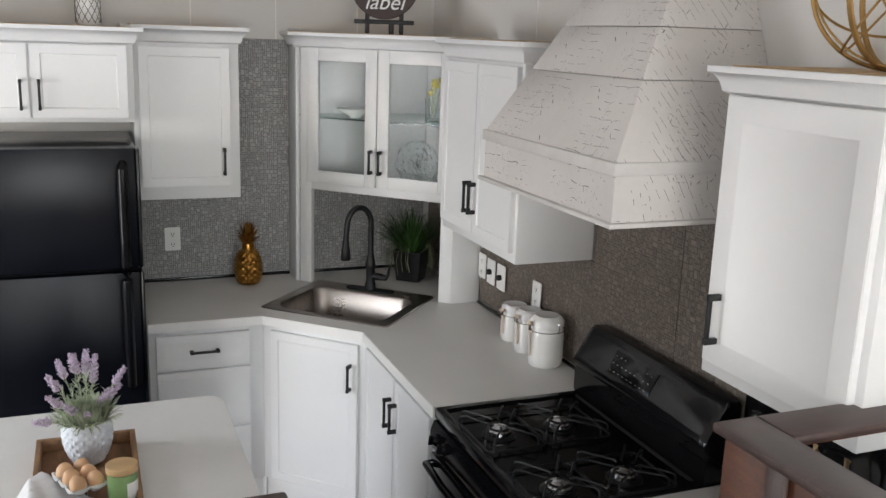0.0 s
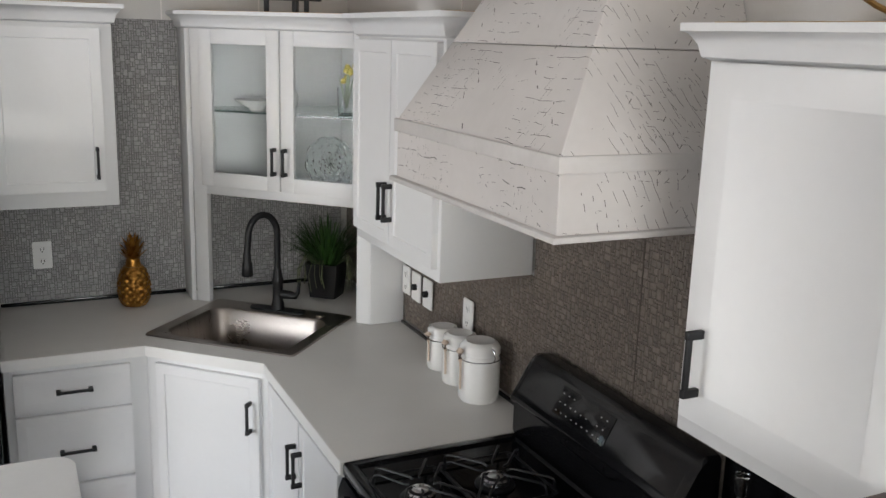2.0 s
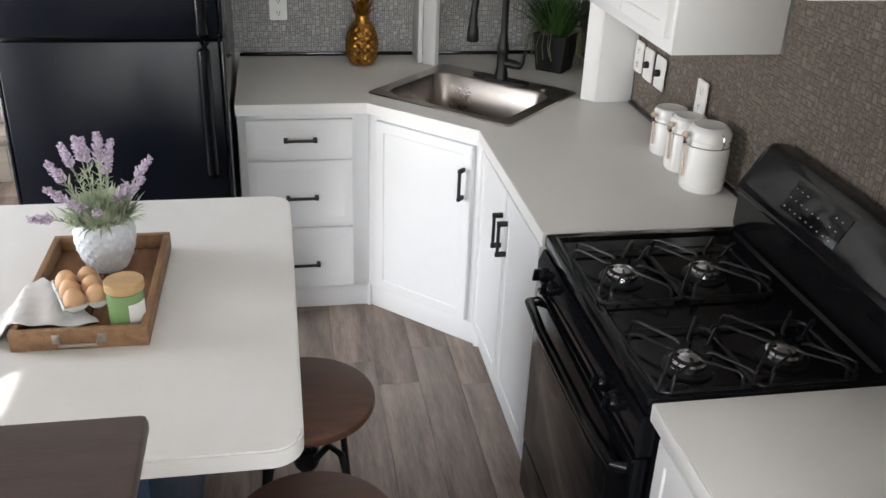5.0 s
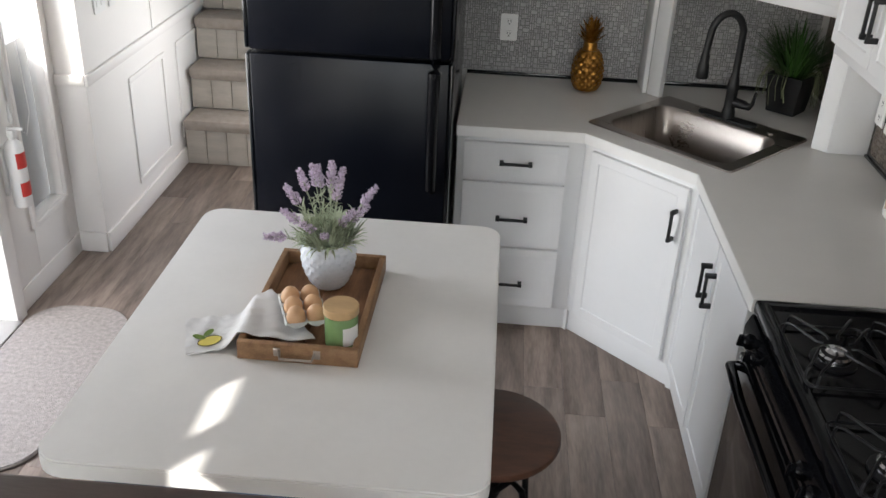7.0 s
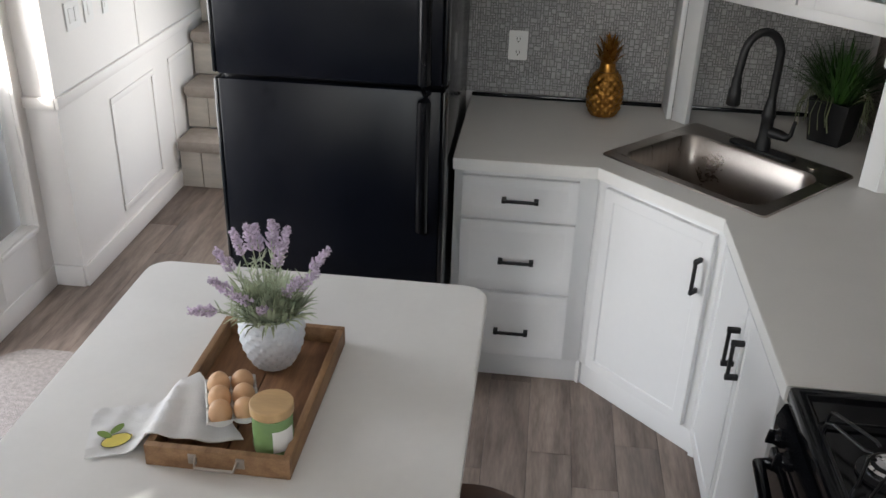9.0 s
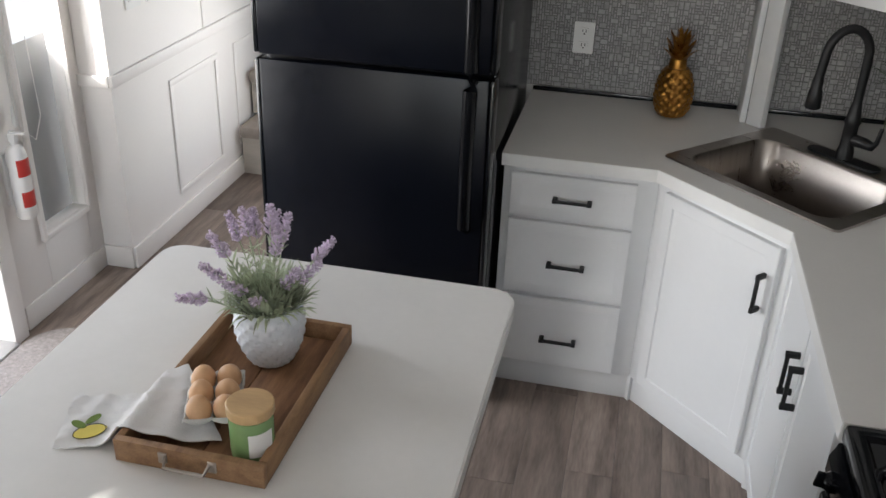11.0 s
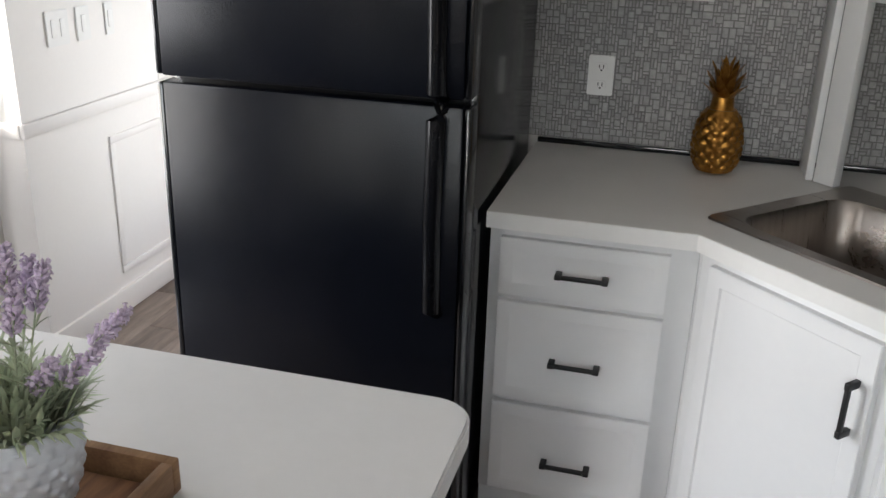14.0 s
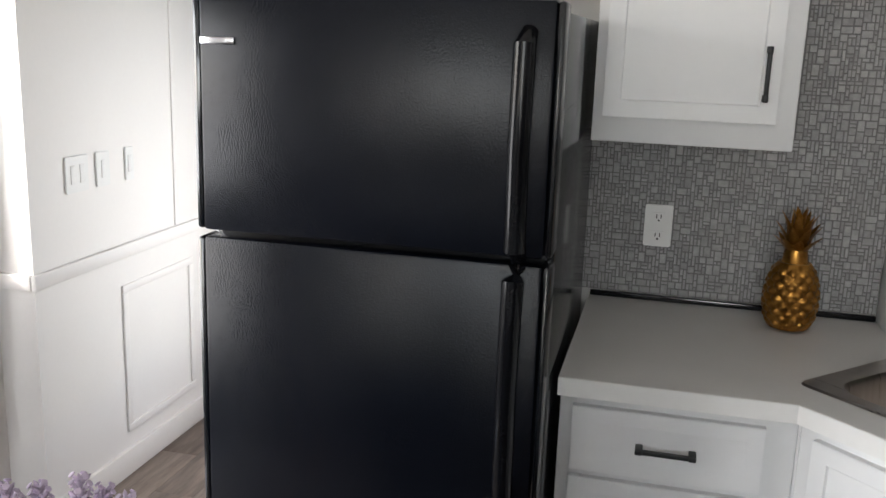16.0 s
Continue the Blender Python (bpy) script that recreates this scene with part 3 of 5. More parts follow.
bmesh.ops.triangle_fill(bm, use_beauty=True, use_dissolve=False, edges=es)
ex = bmesh.ops.extrude_face_region(bm, geom=list(bm.faces))
bmesh.ops.translate(bm, vec=(0, 0, -0.042), verts=[v for v in ex["geom"] if isinstance(v, bmesh.types.BMVert)])
wt = thing("worktop", "pale grey laminate worktop round the corner", "countertop")
part("slab", bm, COUNTER, wt)
part("edge_band", prism([(0.657, 3.979), (1.1488, 3.982), (1.515, 3.6405), (1.515, 2.792), (1.5175, 2.792), (1.5175, 3.6417), (1.1498, 3.9845), (0.657, 3.9815)], 0.869, 0.909), ISLAND, wt, "whiter laminate edge strip")
wt = thing("worktop", "pale grey laminate worktop beside the range", "countertop")
part("slab", block(1.528, 2.188, 1.365, 2.016, 0.868, 0.91, 0.002), COUNTER, wt)
part("edge_band", block(1.525, 1.528, 1.365, 2.016, 0.869, 0.909, 0.001), ISLAND, wt, "whiter laminate edge strip")
bm = bmesh.new()
box(bm, 0.66, 1.423, 4.672, 4.684, 0.911, 0.926, 0.002)
box(bm, 1.45, 2.18, 4.672, 4.684, 0.911, 0.926, 0.002)
box(bm, 2.172, 2.184, 1.33, 3.925, 0.911, 0.922, 0.002)
solo("trim_backsplash_edge", bm, GLOSS, "black edge strip between backsplash and worktop", "trim", "structure")

# sink
s = thing("sink", "stainless steel drop-in corner sink with one bowl", "sink", SINK)
bm = bmesh.new()
def ring(w0, w1, d0, d1, r, z, n=5):
    return [bm.verts.new((x, y, z)) for x, y in rounded(w0, w1, d0, d1, r, n)]
rings = [ring(-0.325, 0.325, -0.275, 0.275, 0.02, 0.001), ring(-0.322, 0.322, -0.272, 0.272, 0.02, 0.006), ring(-0.272, 0.272, -0.236, 0.166, 0.07, 0.005), ring(-0.266, 0.266, -0.23, 0.16, 0.07, -0.004),
         ring(-0.25, 0.25, -0.215, 0.145, 0.07, -0.185), ring(-0.215, 0.215, -0.18, 0.11, 0.06, -0.205)]
for a, b in zip(rings, rings[1:]):
    for i in range(len(a)):
        bm.faces.new((a[i], a[(i + 1) % len(a)], b[(i + 1) % len(b)], b[i]))
bm.faces.new(rings[-1])
part("bowl", bm, STEEL, s)
part("drain", lathe([(0.045, 0), (0.045, 0.003), (0.036, 0.004), (0.03, 0.001), (0.0, 0.001)], 24), STEEL, s, m=pose(0.0, -0.128, -0.2035))
part("hole_cover", lathe([(0.018, 0), (0.018, 0.004), (0.0, 0.006)], 16), STEEL, s, m=pose(0.2, 0.215, 0.006))

# tap
f = thing("kitchen_tap", "matte black gooseneck pull-down kitchen tap", "tap", SINK @ pose(0.0, 0.215, 0.006))
part("base_plate", prism(rounded(-0.13, 0.13, -0.03, 0.03, 0.03), 0, 0.008, 0.002), MATTE, f)
part("body", lathe([(0.028, 0.006), (0.027, 0.03), (0.022, 0.05), (0.022, 0.12), (0.026, 0.13), (0.022, 0.145), (0.015, 0.19), (0.013, 0.2)], 20), MATTE, f)
arc = [(0, 0, 0.19), (0, 0, 0.325)] + [(0.0, -0.066 + 0.066 * math.cos(a), 0.335 + 0.088 * math.sin(a)) for a in [math.pi * i / 12 for i in range(1, 12)]] + [(0, -0.134, 0.31), (0, -0.138, 0.27)]
turn = pose(0, 0, 0, 0, 0, -35)
part("spout", tube([turn @ Vector(p) for p in arc], 0.0142, 14), MATTE, f)
part("spray_head", lathe([(0.013, 0.265), (0.017, 0.25), (0.017, 0.225), (0.021, 0.215), (0.025, 0.165), (0.022, 0.16)], 18), MATTE, f, m=turn @ pose(0, -0.138, 0.01))
part("lever", tube([(0.02, 0, 0.075), (0.06, 0, 0.075), (0.085, -0.005, 0.075), (0.1, -0.008, 0.09), (0.108, -0.01, 0.14)], [0.02, 0.018, 0.015, 0.008, 0.006], 12), MATTE, f)

# ---- fridge ----
f = thing("fridge", "black top-freezer fridge with textured doors", "fridge", pose(-0.112, 3.825, 0))
FW = 0.757
part("body", block(0.004, FW - 0.004, 0.085, 0.8, 0.02, 1.672, 0.006), FRIDGESIDE, f)
for door_name, z0, z1 in (("freezer_door", 1.203, 1.69), ("fridge_door", 0.06, 1.188)):
    door = part(door_name, block(0.017, FW - 0.017, 0, 0.075, z0, z1, 0.006), FRIDGE, f)
    for x0, x1 in ((0, 0.0165), (FW - 0.0165, FW)):
        part("door_edge", block(x0, x1, 0.002, 0.075, z0 + 0.001, z1 - 0.001, 0.0079), FRIDGESIDE, door, "smooth glossy black door edge")
part("gasket", block(0.02, FW - 0.02, 0.075, 0.085, 0.07, 1.67, 0.002), MATTE, f)
part("kick_plate", block(0.01, FW - 0.01, 0.05, 0.09, 0.0, 0.06, 0.003), MATTE, f)
part("hinge_cover", block(0.02, 0.10, 0.02, 0.13, 1.69, 1.712, 0.006), MATTE, f)
for z0, z1 in ((1.205, 1.63), (0.70, 1.183)):
    part("handle", tube([(FW - 0.066, 0.0, z0), (FW - 0.068, -0.035, z0 + 0.02), (FW - 0.069, -0.045, (z0 + z1) / 2), (FW - 0.068, -0.035, z1 - 0.02), (FW - 0.066, 0.0, z1)], [0.017, 0.022, 0.021, 0.022, 0.017], 14), BLACK, f)
part("badge", block(0.02, 0.095, -0.004, 0.001, 1.588, 1.603, 0.002), CHROME, f, "small silver maker's badge")

# ---- range ----
r = thing("gas_range", "black gas range with four burners and slanted backguard", "stove", pose(1.518, 2.788, 0, 0, 0, -90))
RW = 0.764
part("body", block(0.003, RW - 0.003, 0.03, 0.64, 0.03, 0.885, 0.004), BLACK, r)
bm = block(0, RW, 0.0, 0.57, 0.872, 0.914, 0.01)
ft = max((q for q in bm.faces), key=lambda q: q.calc_center_median().z)
bmesh.ops.inset_region(bm, faces=[ft], thickness=0.03, depth=0)
bmesh.ops.inset_region(bm, faces=[ft], thickness=0.012, depth=-0.008)
part("cooktop", bm, BLACK, r)
bm = bmesh.new()
prof = [(-0.012, 0.80), (-0.012, 0.835), (0.0, 0.868), (0.03, 0.87), (0.03, 0.765), (-0.004, 0.765)]
a = [bm.verts.new((0.004, y, z)) for y, z in prof]
b = [bm.verts.new((RW - 0.004, y, z)) for y, z in prof]
bm.faces.new(a), bm.faces.new(list(reversed(b)))
for i in range(6):
    bm.faces.new((a[i], b[i], b[(i + 1) % 6], a[(i + 1) % 6]))
part("control_panel", bm, BLACK, r)
for kx in (0.07, 0.145, 0.57, 0.645):
    k = part("knob", lathe([(0.021, 0), (0.021, 0.01), (0.017, 0.014), (0.015, 0.022), (0, 0.023)], 20), BLACK, r, m=pose(kx, -0.01, 0.822, 82))
    part("grip", block(-0.004, 0.004, -0.017, 0.017, 0.02, 0.034, 0.002), BLACK, k)
part("oven_door", block(0.008, RW - 0.008, -0.012, 0.03, 0.23, 0.755, 0.008), BLACK, r)
part("oven_window", block(0.12, RW - 0.12, -0.0145, -0.011, 0.34, 0.62, 0.001), GLOSS, r)
part("oven_handle", tube([(0.03, -0.012, 0.72), (0.035, -0.036, 0.722), (0.2, -0.046, 0.722), (RW - 0.2, -0.046, 0.722), (RW - 0.035, -0.036, 0.722), (RW - 0.03, -0.012, 0.72)], 0.014, 12), BLACK, r)
part("drawer", block(0.008, RW - 0.008, -0.01, 0.03, 0.05, 0.222, 0.006), BLACK, r)
for fx in (0.05, RW - 0.05):
    part("foot", lathe([(0.015, 0), (0.015, 0.05)], 10), MATTE, r, m=pose(fx, 0.08, 0))
bm = bmesh.new()
side = [(0.555, 0.905), (0.547, 0.925), (0.547, 1.014), (0.536, 1.024), (0.533, 1.032), (0.535, 1.042), (0.545, 1.06), (0.59, 1.14), (0.602, 1.156), (0.618, 1.165), (0.655, 1.161), (0.66, 0.905)]
NS = len(side)
cols = []
for x, k in ((0.0, 0.95), (0.008, 0.985), (0.03, 1.0), (RW - 0.03, 1.0), (RW - 0.008, 0.985), (RW, 0.95)):
    cols.append([bm.verts.new((x, y, 0.905 + (z - 0.905) * k)) for y, z in side])
for c0, c1 in zip(cols, cols[1:]):
    for i in range(len(side)):
        bm.faces.new((c0[i], c1[i], c1[(i + 1) % NS], c0[(i + 1) % NS]))
bm.faces.new(cols[0]), bm.faces.new(list(reversed(cols[-1])))
bg = part("backguard", bm, GLOSS, r, "glossy black slanted backguard")
slope = pose(0, 0.545, 1.06, -29.4)
pl = part("display", block(0.21, 0.455, -0.0025, 0.001, 0.004, 0.086, 0.001), GLOSS, bg, m=slope)
for gx in range(9):
    for gz in range(3):
        if (gx, gz) in ((4, 2), (5, 2), (3, 2), (6, 2)) or (gx in (6,) and gz == 1):
            continue
        part("key_mark", block(0.222 + 0.0255 * gx, 0.228 + 0.0255 * gx, -0.0032, -0.0026, 0.014 + 0.026 * gz, 0.0165 + 0.026 * gz, 0), SILVER, pl)
BURN = [(0.262, 0.125), (0.265, 0.343), (0.655, 0.13), (0.648, 0.353)]
for bx, by in BURN:
    bu = part("burner", lathe([(0.055, 0), (0.055, 0.006), (0.04, 0.009), (0.036, 0.018), (0.0, 0.018)], 24), CAST, r, m=pose(bx, by, 0.906))
    part("burner_cap", lathe([(0.03, 0.018), (0.034, 0.02), (0.034, 0.026), (0.028, 0.03), (0, 0.031)], 24), CAST, bu)
    part("burner_ring", lathe([(0.036, 0.009), (0.0415, 0.01), (0.040, 0.022), (0.033, 0.026), (0.02, 0.0335), (0, 0.034)], 24), CHROME, bu, "polished burner ring")
for gx0, gx1, nb in ((0.125, 0.39, 0), (0.515, 0.75, 2)):
    bm = bmesh.new()
    z, zf, w = 0.95, 0.916, 0.0036
    for k in (0, 1):
        bx, by = BURN[nb + k]
        y0, y1 = (0.03, 0.235) if k == 0 else (0.24, 0.47)
        frame_loop = [(x_, y_, zf) for x_, y_ in rounded(gx0, gx1, y0, y1, 0.02, 3)]
        tube(frame_loop, w, 8, bm, closed=True)
        for ux, uy, reach in ((-1, 0, bx - gx0), (1, 0, gx1 - bx), (0, -1, by - y0), (0, 1, y1 - by)):
            half = 0.36 * ((y1 - y0) if ux else (gx1 - gx0))
            for sd in (-1, 1):
                def fin(along, side_, up):
                    return (bx + ux * along + uy * sd * side_, by + uy * along + ux * sd * side_, up)
                tube([fin(0.03, 0.01, z - 0.002), fin(0.045, 0.014, z), fin(reach * 0.88, half * 0.9, z - 0.001), fin(reach * 0.97, half, z - 0.006), fin(reach, half * 1.02, z - 0.016), fin(reach, half * 1.03, zf)], w, 8, bm)
        for cx in (gx0 + 0.012, gx1 - 0.012):
            for cy in (y0 + 0.012, y1 - 0.012):
                tube([(cx, cy, zf), (cx, cy, 0.907)], 0.005, 8, bm)
    part("grate", bm, CAST, r, "black enamelled wire pan grate")

# ---- hood ----
h = thing("range_hood", "tapered white distressed board range hood", "range hood")
def slab(z0, z1, gap=0.0):
    def at(z):
        k = z - 1.865
        return (1.672 + 0.56 * k, 2.002 + 0.41 * k, 2.80 - 0.41 * k) if k > 0 else (1.672, 2.002, 2.80)
    bm = bmesh.new()
    rows = []
    for z in (z0, z1 - gap):
        x, y0, y1 = at(z)
        rows.append([bm.verts.new(p) for p in ((x, y0, z), (RIGHT - 0.002, y0, z), (RIGHT - 0.002, y1, z), (x, y1, z))])
    for i in range(4):
        bm.faces.new((rows[0][i], rows[0][(i + 1) % 4], rows[1][(i + 1) % 4], rows[1][i]))
    bm.faces.new(list(reversed(rows[0]))), bm.faces.new(rows[1])
    bmesh.ops.bevel(bm, geom=list(bm.edges), offset=0.002, segments=1, affect="EDGES")
    return bm
part("skirt", slab(1.712, 1.835), HOOD, h)
for z0, z1 in ((1.865, 2.068), (2.068, 2.205), (2.205, 2.345), (2.345, 2.49), (2.49, 2.64)):
    part("board", slab(z0, z1, 0.0018), HOOD, h)
part("flue_cover", block(2.10, RIGHT - 0.002, 2.32, 2.48, 2.64, TOP, 0.002), HOOD, h)
part("band", block(1.664, RIGHT - 0.002, 1.994, 2.808, 1.833, 1.867, 0.003), BAND, h)
part("bottom_lip", block(1.656, RIGHT - 0.002, 1.986, 2.816, 1.70, 1.713, 0.003), BAND, h)

# ---- island ----
i_ = thing("kitchen_island", "navy island with a white rounded laminate top", "kitchen island")
part("top", prism(rounded(-0.04, 0.842, 1.95, 3.098, 0.06), 0.878, 0.92, 0.004), ISLAND, i_)
part("body", block(0.03, 0.55, 2.05, 3.03, 0.09, 0.878, 0.004), NAVY, i_, "navy blue cabinet")
part("plinth", block(0.06, 0.52, 2.09, 2.99, 0.0, 0.09, 0.002), NAVY, i_)

# ---- raised-floor railing ----
def post_panel(bm, x0, x1, y0, y1):
    box(bm, x0, x1, y0, y1, DECK, 1.45, 0.003)


rl = thing("railing", "dark-capped red-brown wooden railing box beside the steps", "railing")
part("cap", block(1.512, 1.615, 0.1, 1.352, 1.45, 1.47, 0.006), DARKWOOD, rl)
part("cap", block(1.6155, 2.19, 1.247, 1.352, 1.45, 1.47, 0.006), DARKWOOD, rl)
part("lip", block(1.63, 2.19, 1.275, 1.335, 1.432, 1.45, 0.003), REDWOOD, rl)
part("post", block(1.535, 1.62, 1.215, 1.338, DECK, 1.45, 0.003), REDWOOD, rl)
part("batten", block(1.526, 1.536, 1.165, 1.213, DECK, 1.45, 0.003), DARKWOOD, rl)
part("panel", block(1.54, 1.57, 1.045, 1.213, DECK, 1.45, 0.003), REDWOOD, rl)
part("panel", block(1.54, 1.57, 0.12, 1.045, DECK, 1.03, 0.003), REDWOOD, rl)
part("pane", block(1.55, 1.556, 0.2, 1.04, 1.035, 1.445, 0), GLASS, rl, "clear glass panel")
tv = thing("slim_screen", "black slim screen with silver top edge behind the railing", "screen", pose(1.95, 0.98, DECK, 0, 0, 0))
part("screen_body", block(-0.32, 0.24, 0, 0.05, 0.12, 0.86, 0.006), GLOSS, tv)
part("top_edge", block(-0.32, 0.24, -0.002, 0.052, 0.861, 0.875, 0.003), SILVER, tv, "silver edge strip")
part("base", block(-0.18, 0.12, -0.06, 0.11, 0.0, 0.12, 0.006), GLOSS, tv)
rl = thing("railing", "dark-capped red-brown wooden railing beside the island", "railing")
part("cap", block(0.12, 0.698, 1.10, 1.334, 1.45, 1.47, 0.006), DARKWOOD, rl)
part("post", block(0.57, 0.675, 1.16, 1.285, DECK, 1.45, 0.003), REDWOOD, rl)
part("panel", block(0.14, 0.569, 1.2, 1.23, DECK, 1.45, 0.003), REDWOOD, rl)

# ---- loose things on the range side ----
def canister(x, y, r, hgt, turnz):
    c = thing("storage_canister", "white ceramic canister with clamp lid and wooden scoop", "canister", pose(x, y, 0.91, 0, 0, turnz), "canisters on the worktop")
    k = hgt * 0.78
    part("jar", lathe([(r * 0.9, 0), (r * 0.97, 0.006), (r, 0.03), (r, k * 0.86), (r * 0.93, k * 0.93), (r * 0.9, k)], 36), CERAMIC, c)
    part("lid", lathe([(r * 0.98, k + 0.006), (r * 0.99, k + 0.02), (r * 0.9, k + 0.03), (r * 0.86, hgt - 0.012), (r * 0.7, hgt - 0.004), (r * 0.3, hgt - 0.008), (0, hgt - 0.008)], 36), CERAMIC, c)
    part("seal", lathe([(r * 0.95, k), (r * 0.98, k + 0.002), (r * 0.98, k + 0.006), (r * 0.93, k + 0.007)], 36), PAPER, c)
    ringp = [((r + 0.001) * math.cos(a), (r + 0.001) * math.sin(a), k * 0.9) for a in [2 * math.pi * i / 28 for i in range(28)]]
    part("wire_clamp", tube(ringp, 0.0018, 6, closed=True), CHROME, c)
    part("clamp_lever", tube([(0.0, -r - 0.002, k * 0.9), (0.0, -r - 0.012, k * 1.0), (0.0, -r - 0.006, k * 1.14), (0, -r * 0.9, k * 1.17)], 0.0022, 6), CHROME, c)
    part("scoop", tube([(-r - 0.008, 0.0, k * 0.3), (-r - 0.01, 0, k * 0.85), (-r - 0.012, 0, k * 0.95), (-r - 0.014, 0, k * 1.1), (-r - 0.01, 0, k * 1.16)], [0.004, 0.004, 0.007, 0.013, 0.008], 10), SCOOP, c, "pale wooden scoop")
    return c


canister(2.096, 3.075, 0.069, 0.207, 10)
canister(2.104, 3.238, 0.061, 0.182, 20)
canister(2.108, 3.385, 0.056, 0.160, 15)


def outlet_plate(name, label, m, w=0.076, hgt=0.118, kind="outlet"):
    o = thing(name, label, kind, m)
    part("plate", prism(rounded(-w / 2, w / 2, -hgt / 2, hgt / 2, 0.006, 3), 0, 0.006, 0.002), PLASTIC, o)
    return o


def sockets(o):
    for dz in (-0.028, 0.024):
        s_ = part("socket", prism(rounded(-0.017, 0.017, dz - 0.014, dz + 0.014, 0.007, 3), 0.0055, 0.0085, 0.0008), PLASTIC, o)
        for dx in (-0.007, 0.005):
            part("slot", block(dx, dx + 0.0025, dz - 0.003, dz + 0.008, 0.0084, 0.0089, 0), INK, s_)
        part("slot", block(-0.002, 0.003, dz - 0.011, dz - 0.006, 0.0084, 0.0089, 0), INK, s_)


ONBACK = Matrix.Rotation(radians(90), 4, "X")
ONRIGHT = Matrix.Rotation(radians(-90), 4, "Z") @ ONBACK
o = outlet_plate("wall_outlet", "white double wall outlet on the mosaic backsplash", pose(0.834, 4.682, 1.127) @ ONBACK)
sockets(o)
o = outlet_plate("wall_outlet", "white wall outlet above the canisters", pose(2.18, 3.325, 1.115) @ ONRIGHT)
sockets(o)
o = outlet_plate("wall_outlet", "white wall outlet beside the dimmer switches", pose(2.18, 3.885, 1.105) @ ONRIGHT)
sockets(o)
for y in (3.785, 3.675):
    o = outlet_plate("dimmer_switch", "white wall dimmer with a black knob", pose(2.18, y, 1.10) @ ONRIGHT, 0.085, 0.118, "switch")
    part("knob", lathe([(0.013, 0.004), (0.013, 0.02), (0.01, 0.024), (0, 0.024)], 18), MATTE, o, "black rotary knob")
ONLEFT = Matrix.Rotation(radians(90), 4, "Z") @ ONBACK
for y, w in ((4.65, 0.118), (4.79, 0.076), (4.945, 0.05)):
    o = outlet_plate("light_switch", "white light switch plate on the cream wall", pose(-0.999, y, 1.15) @ ONLEFT, w, 0.118, "switch")
    for dx in ((-0.024, 0.024) if w > 0.1 else (0,)):
        part("toggle", block(dx - 0.012, dx + 0.012, -0.03, 0.03, 0.005, 0.009, 0.002), PLASTIC, o)

cr = thing("utensil_crock", "white ceramic crock holding wooden utensils", "crock", pose(2.04, 1.80, 0.91))
part("pot", lathe([(0.05, 0), (0.055, 0.01), (0.055, 0.15), (0.052, 0.155), (0.047, 0.15), (0.045, 0.02), (0, 0.02)], 32), CERAMIC, cr)
part("lettering", tube([(-0.052, -0.018 + 0.006 * i, 0.10 + 0.006 * (i % 2)) for i in range(7)], 0.0022, 5), INK, cr, "unreadable black handwriting")
ut = thing("wooden_utensils", "wooden spoons and blue-handled spatulas standing in a jar", "utensils", pose(2.08, 1.60, 0.91))
part("holder", lathe([(0.05, 0), (0.052, 0.14), (0.048, 0.14), (0.046, 0.01), (0, 0.01)], 28), GLASS, ut)
for i, (dx, dy, hh, rr) in enumerate(((0.0, 0.03, 0.30, 0.02), (-0.02, 0.0, 0.27, 0.017), (0.02, -0.02, 0.29, 0.022), (-0.01, -0.03, 0.25, 0.015))):
    part("utensil", tube([(dx * 0.3, dy * 0.3, 0.012), (dx, dy, 0.17), (dx * 1.3, dy * 1.3, hh - 0.07), (dx * 1.45, dy * 1.45, hh - 0.03), (dx * 1.5, dy * 1.5, hh)], [0.005, 0.005, 0.006, rr, rr * 0.5], 10, flat=0.35), BIRCH, ut)
bo = thing("glass_bottle", "round clear glass bottle with a narrow neck", "bottle", pose(2.10, 1.885, 0.91))
part("glass", lathe([(0.04, 0), (0.055, 0.01), (0.068, 0.07), (0.066, 0.14), (0.045, 0.19), (0.02, 0.21), (0.013, 0.225), (0.013, 0.27), (0.017, 0.272), (0.017, 0.282), (0, 0.282)], 32), GLASS, bo)

# ---- pineapple ----
p = thing("pineapple_ornament", "gold-painted pineapple ornament on the worktop", "ornament", pose(1.182, 4.53, 0.911) @ Matrix.Diagonal((0.93, 0.93, 0.94, 1)))
bm = bmesh.new()
N, M = 66, 44
rows = []
for j in range(M + 1):
    v = j / M
    z = 0.004 + 0.186 * v
    base = 0.04 + 0.030 * math.sin(math.pi * (0.12 + 0.86 * v)) ** 0.75 if 0 < v < 1 else 0.044
    row = []
    for i in range(N):
        a = 2 * math.pi * i / N
        q = abs(math.sin(5.5 * a + 16 * v)) * abs(math.sin(5.5 * a - 16 * v))
        rr = base * (0.97 + 0.13 * min(q * 1.35, 1.0) * min(1, 8 * v) * min(1, 10 * (1 - v)))
        row.append(bm.verts.new((rr * math.cos(a), rr * math.sin(a), z)))
    rows.append(row)
for a, b in zip(rows, rows[1:]):
    for i in range(N):
        bm.faces.new((a[i], a[(i + 1) % N], b[(i + 1) % N], b[i]))
bm.faces.new(list(reversed(rows[0]))), bm.faces.new(rows[-1])
part("fruit", bm, GOLD, p)
part("neck", lathe([(0.04, 0.185), (0.034, 0.195), (0.03, 0.23), (0.03, 0.25), (0, 0.25)], 24), GOLD, p)


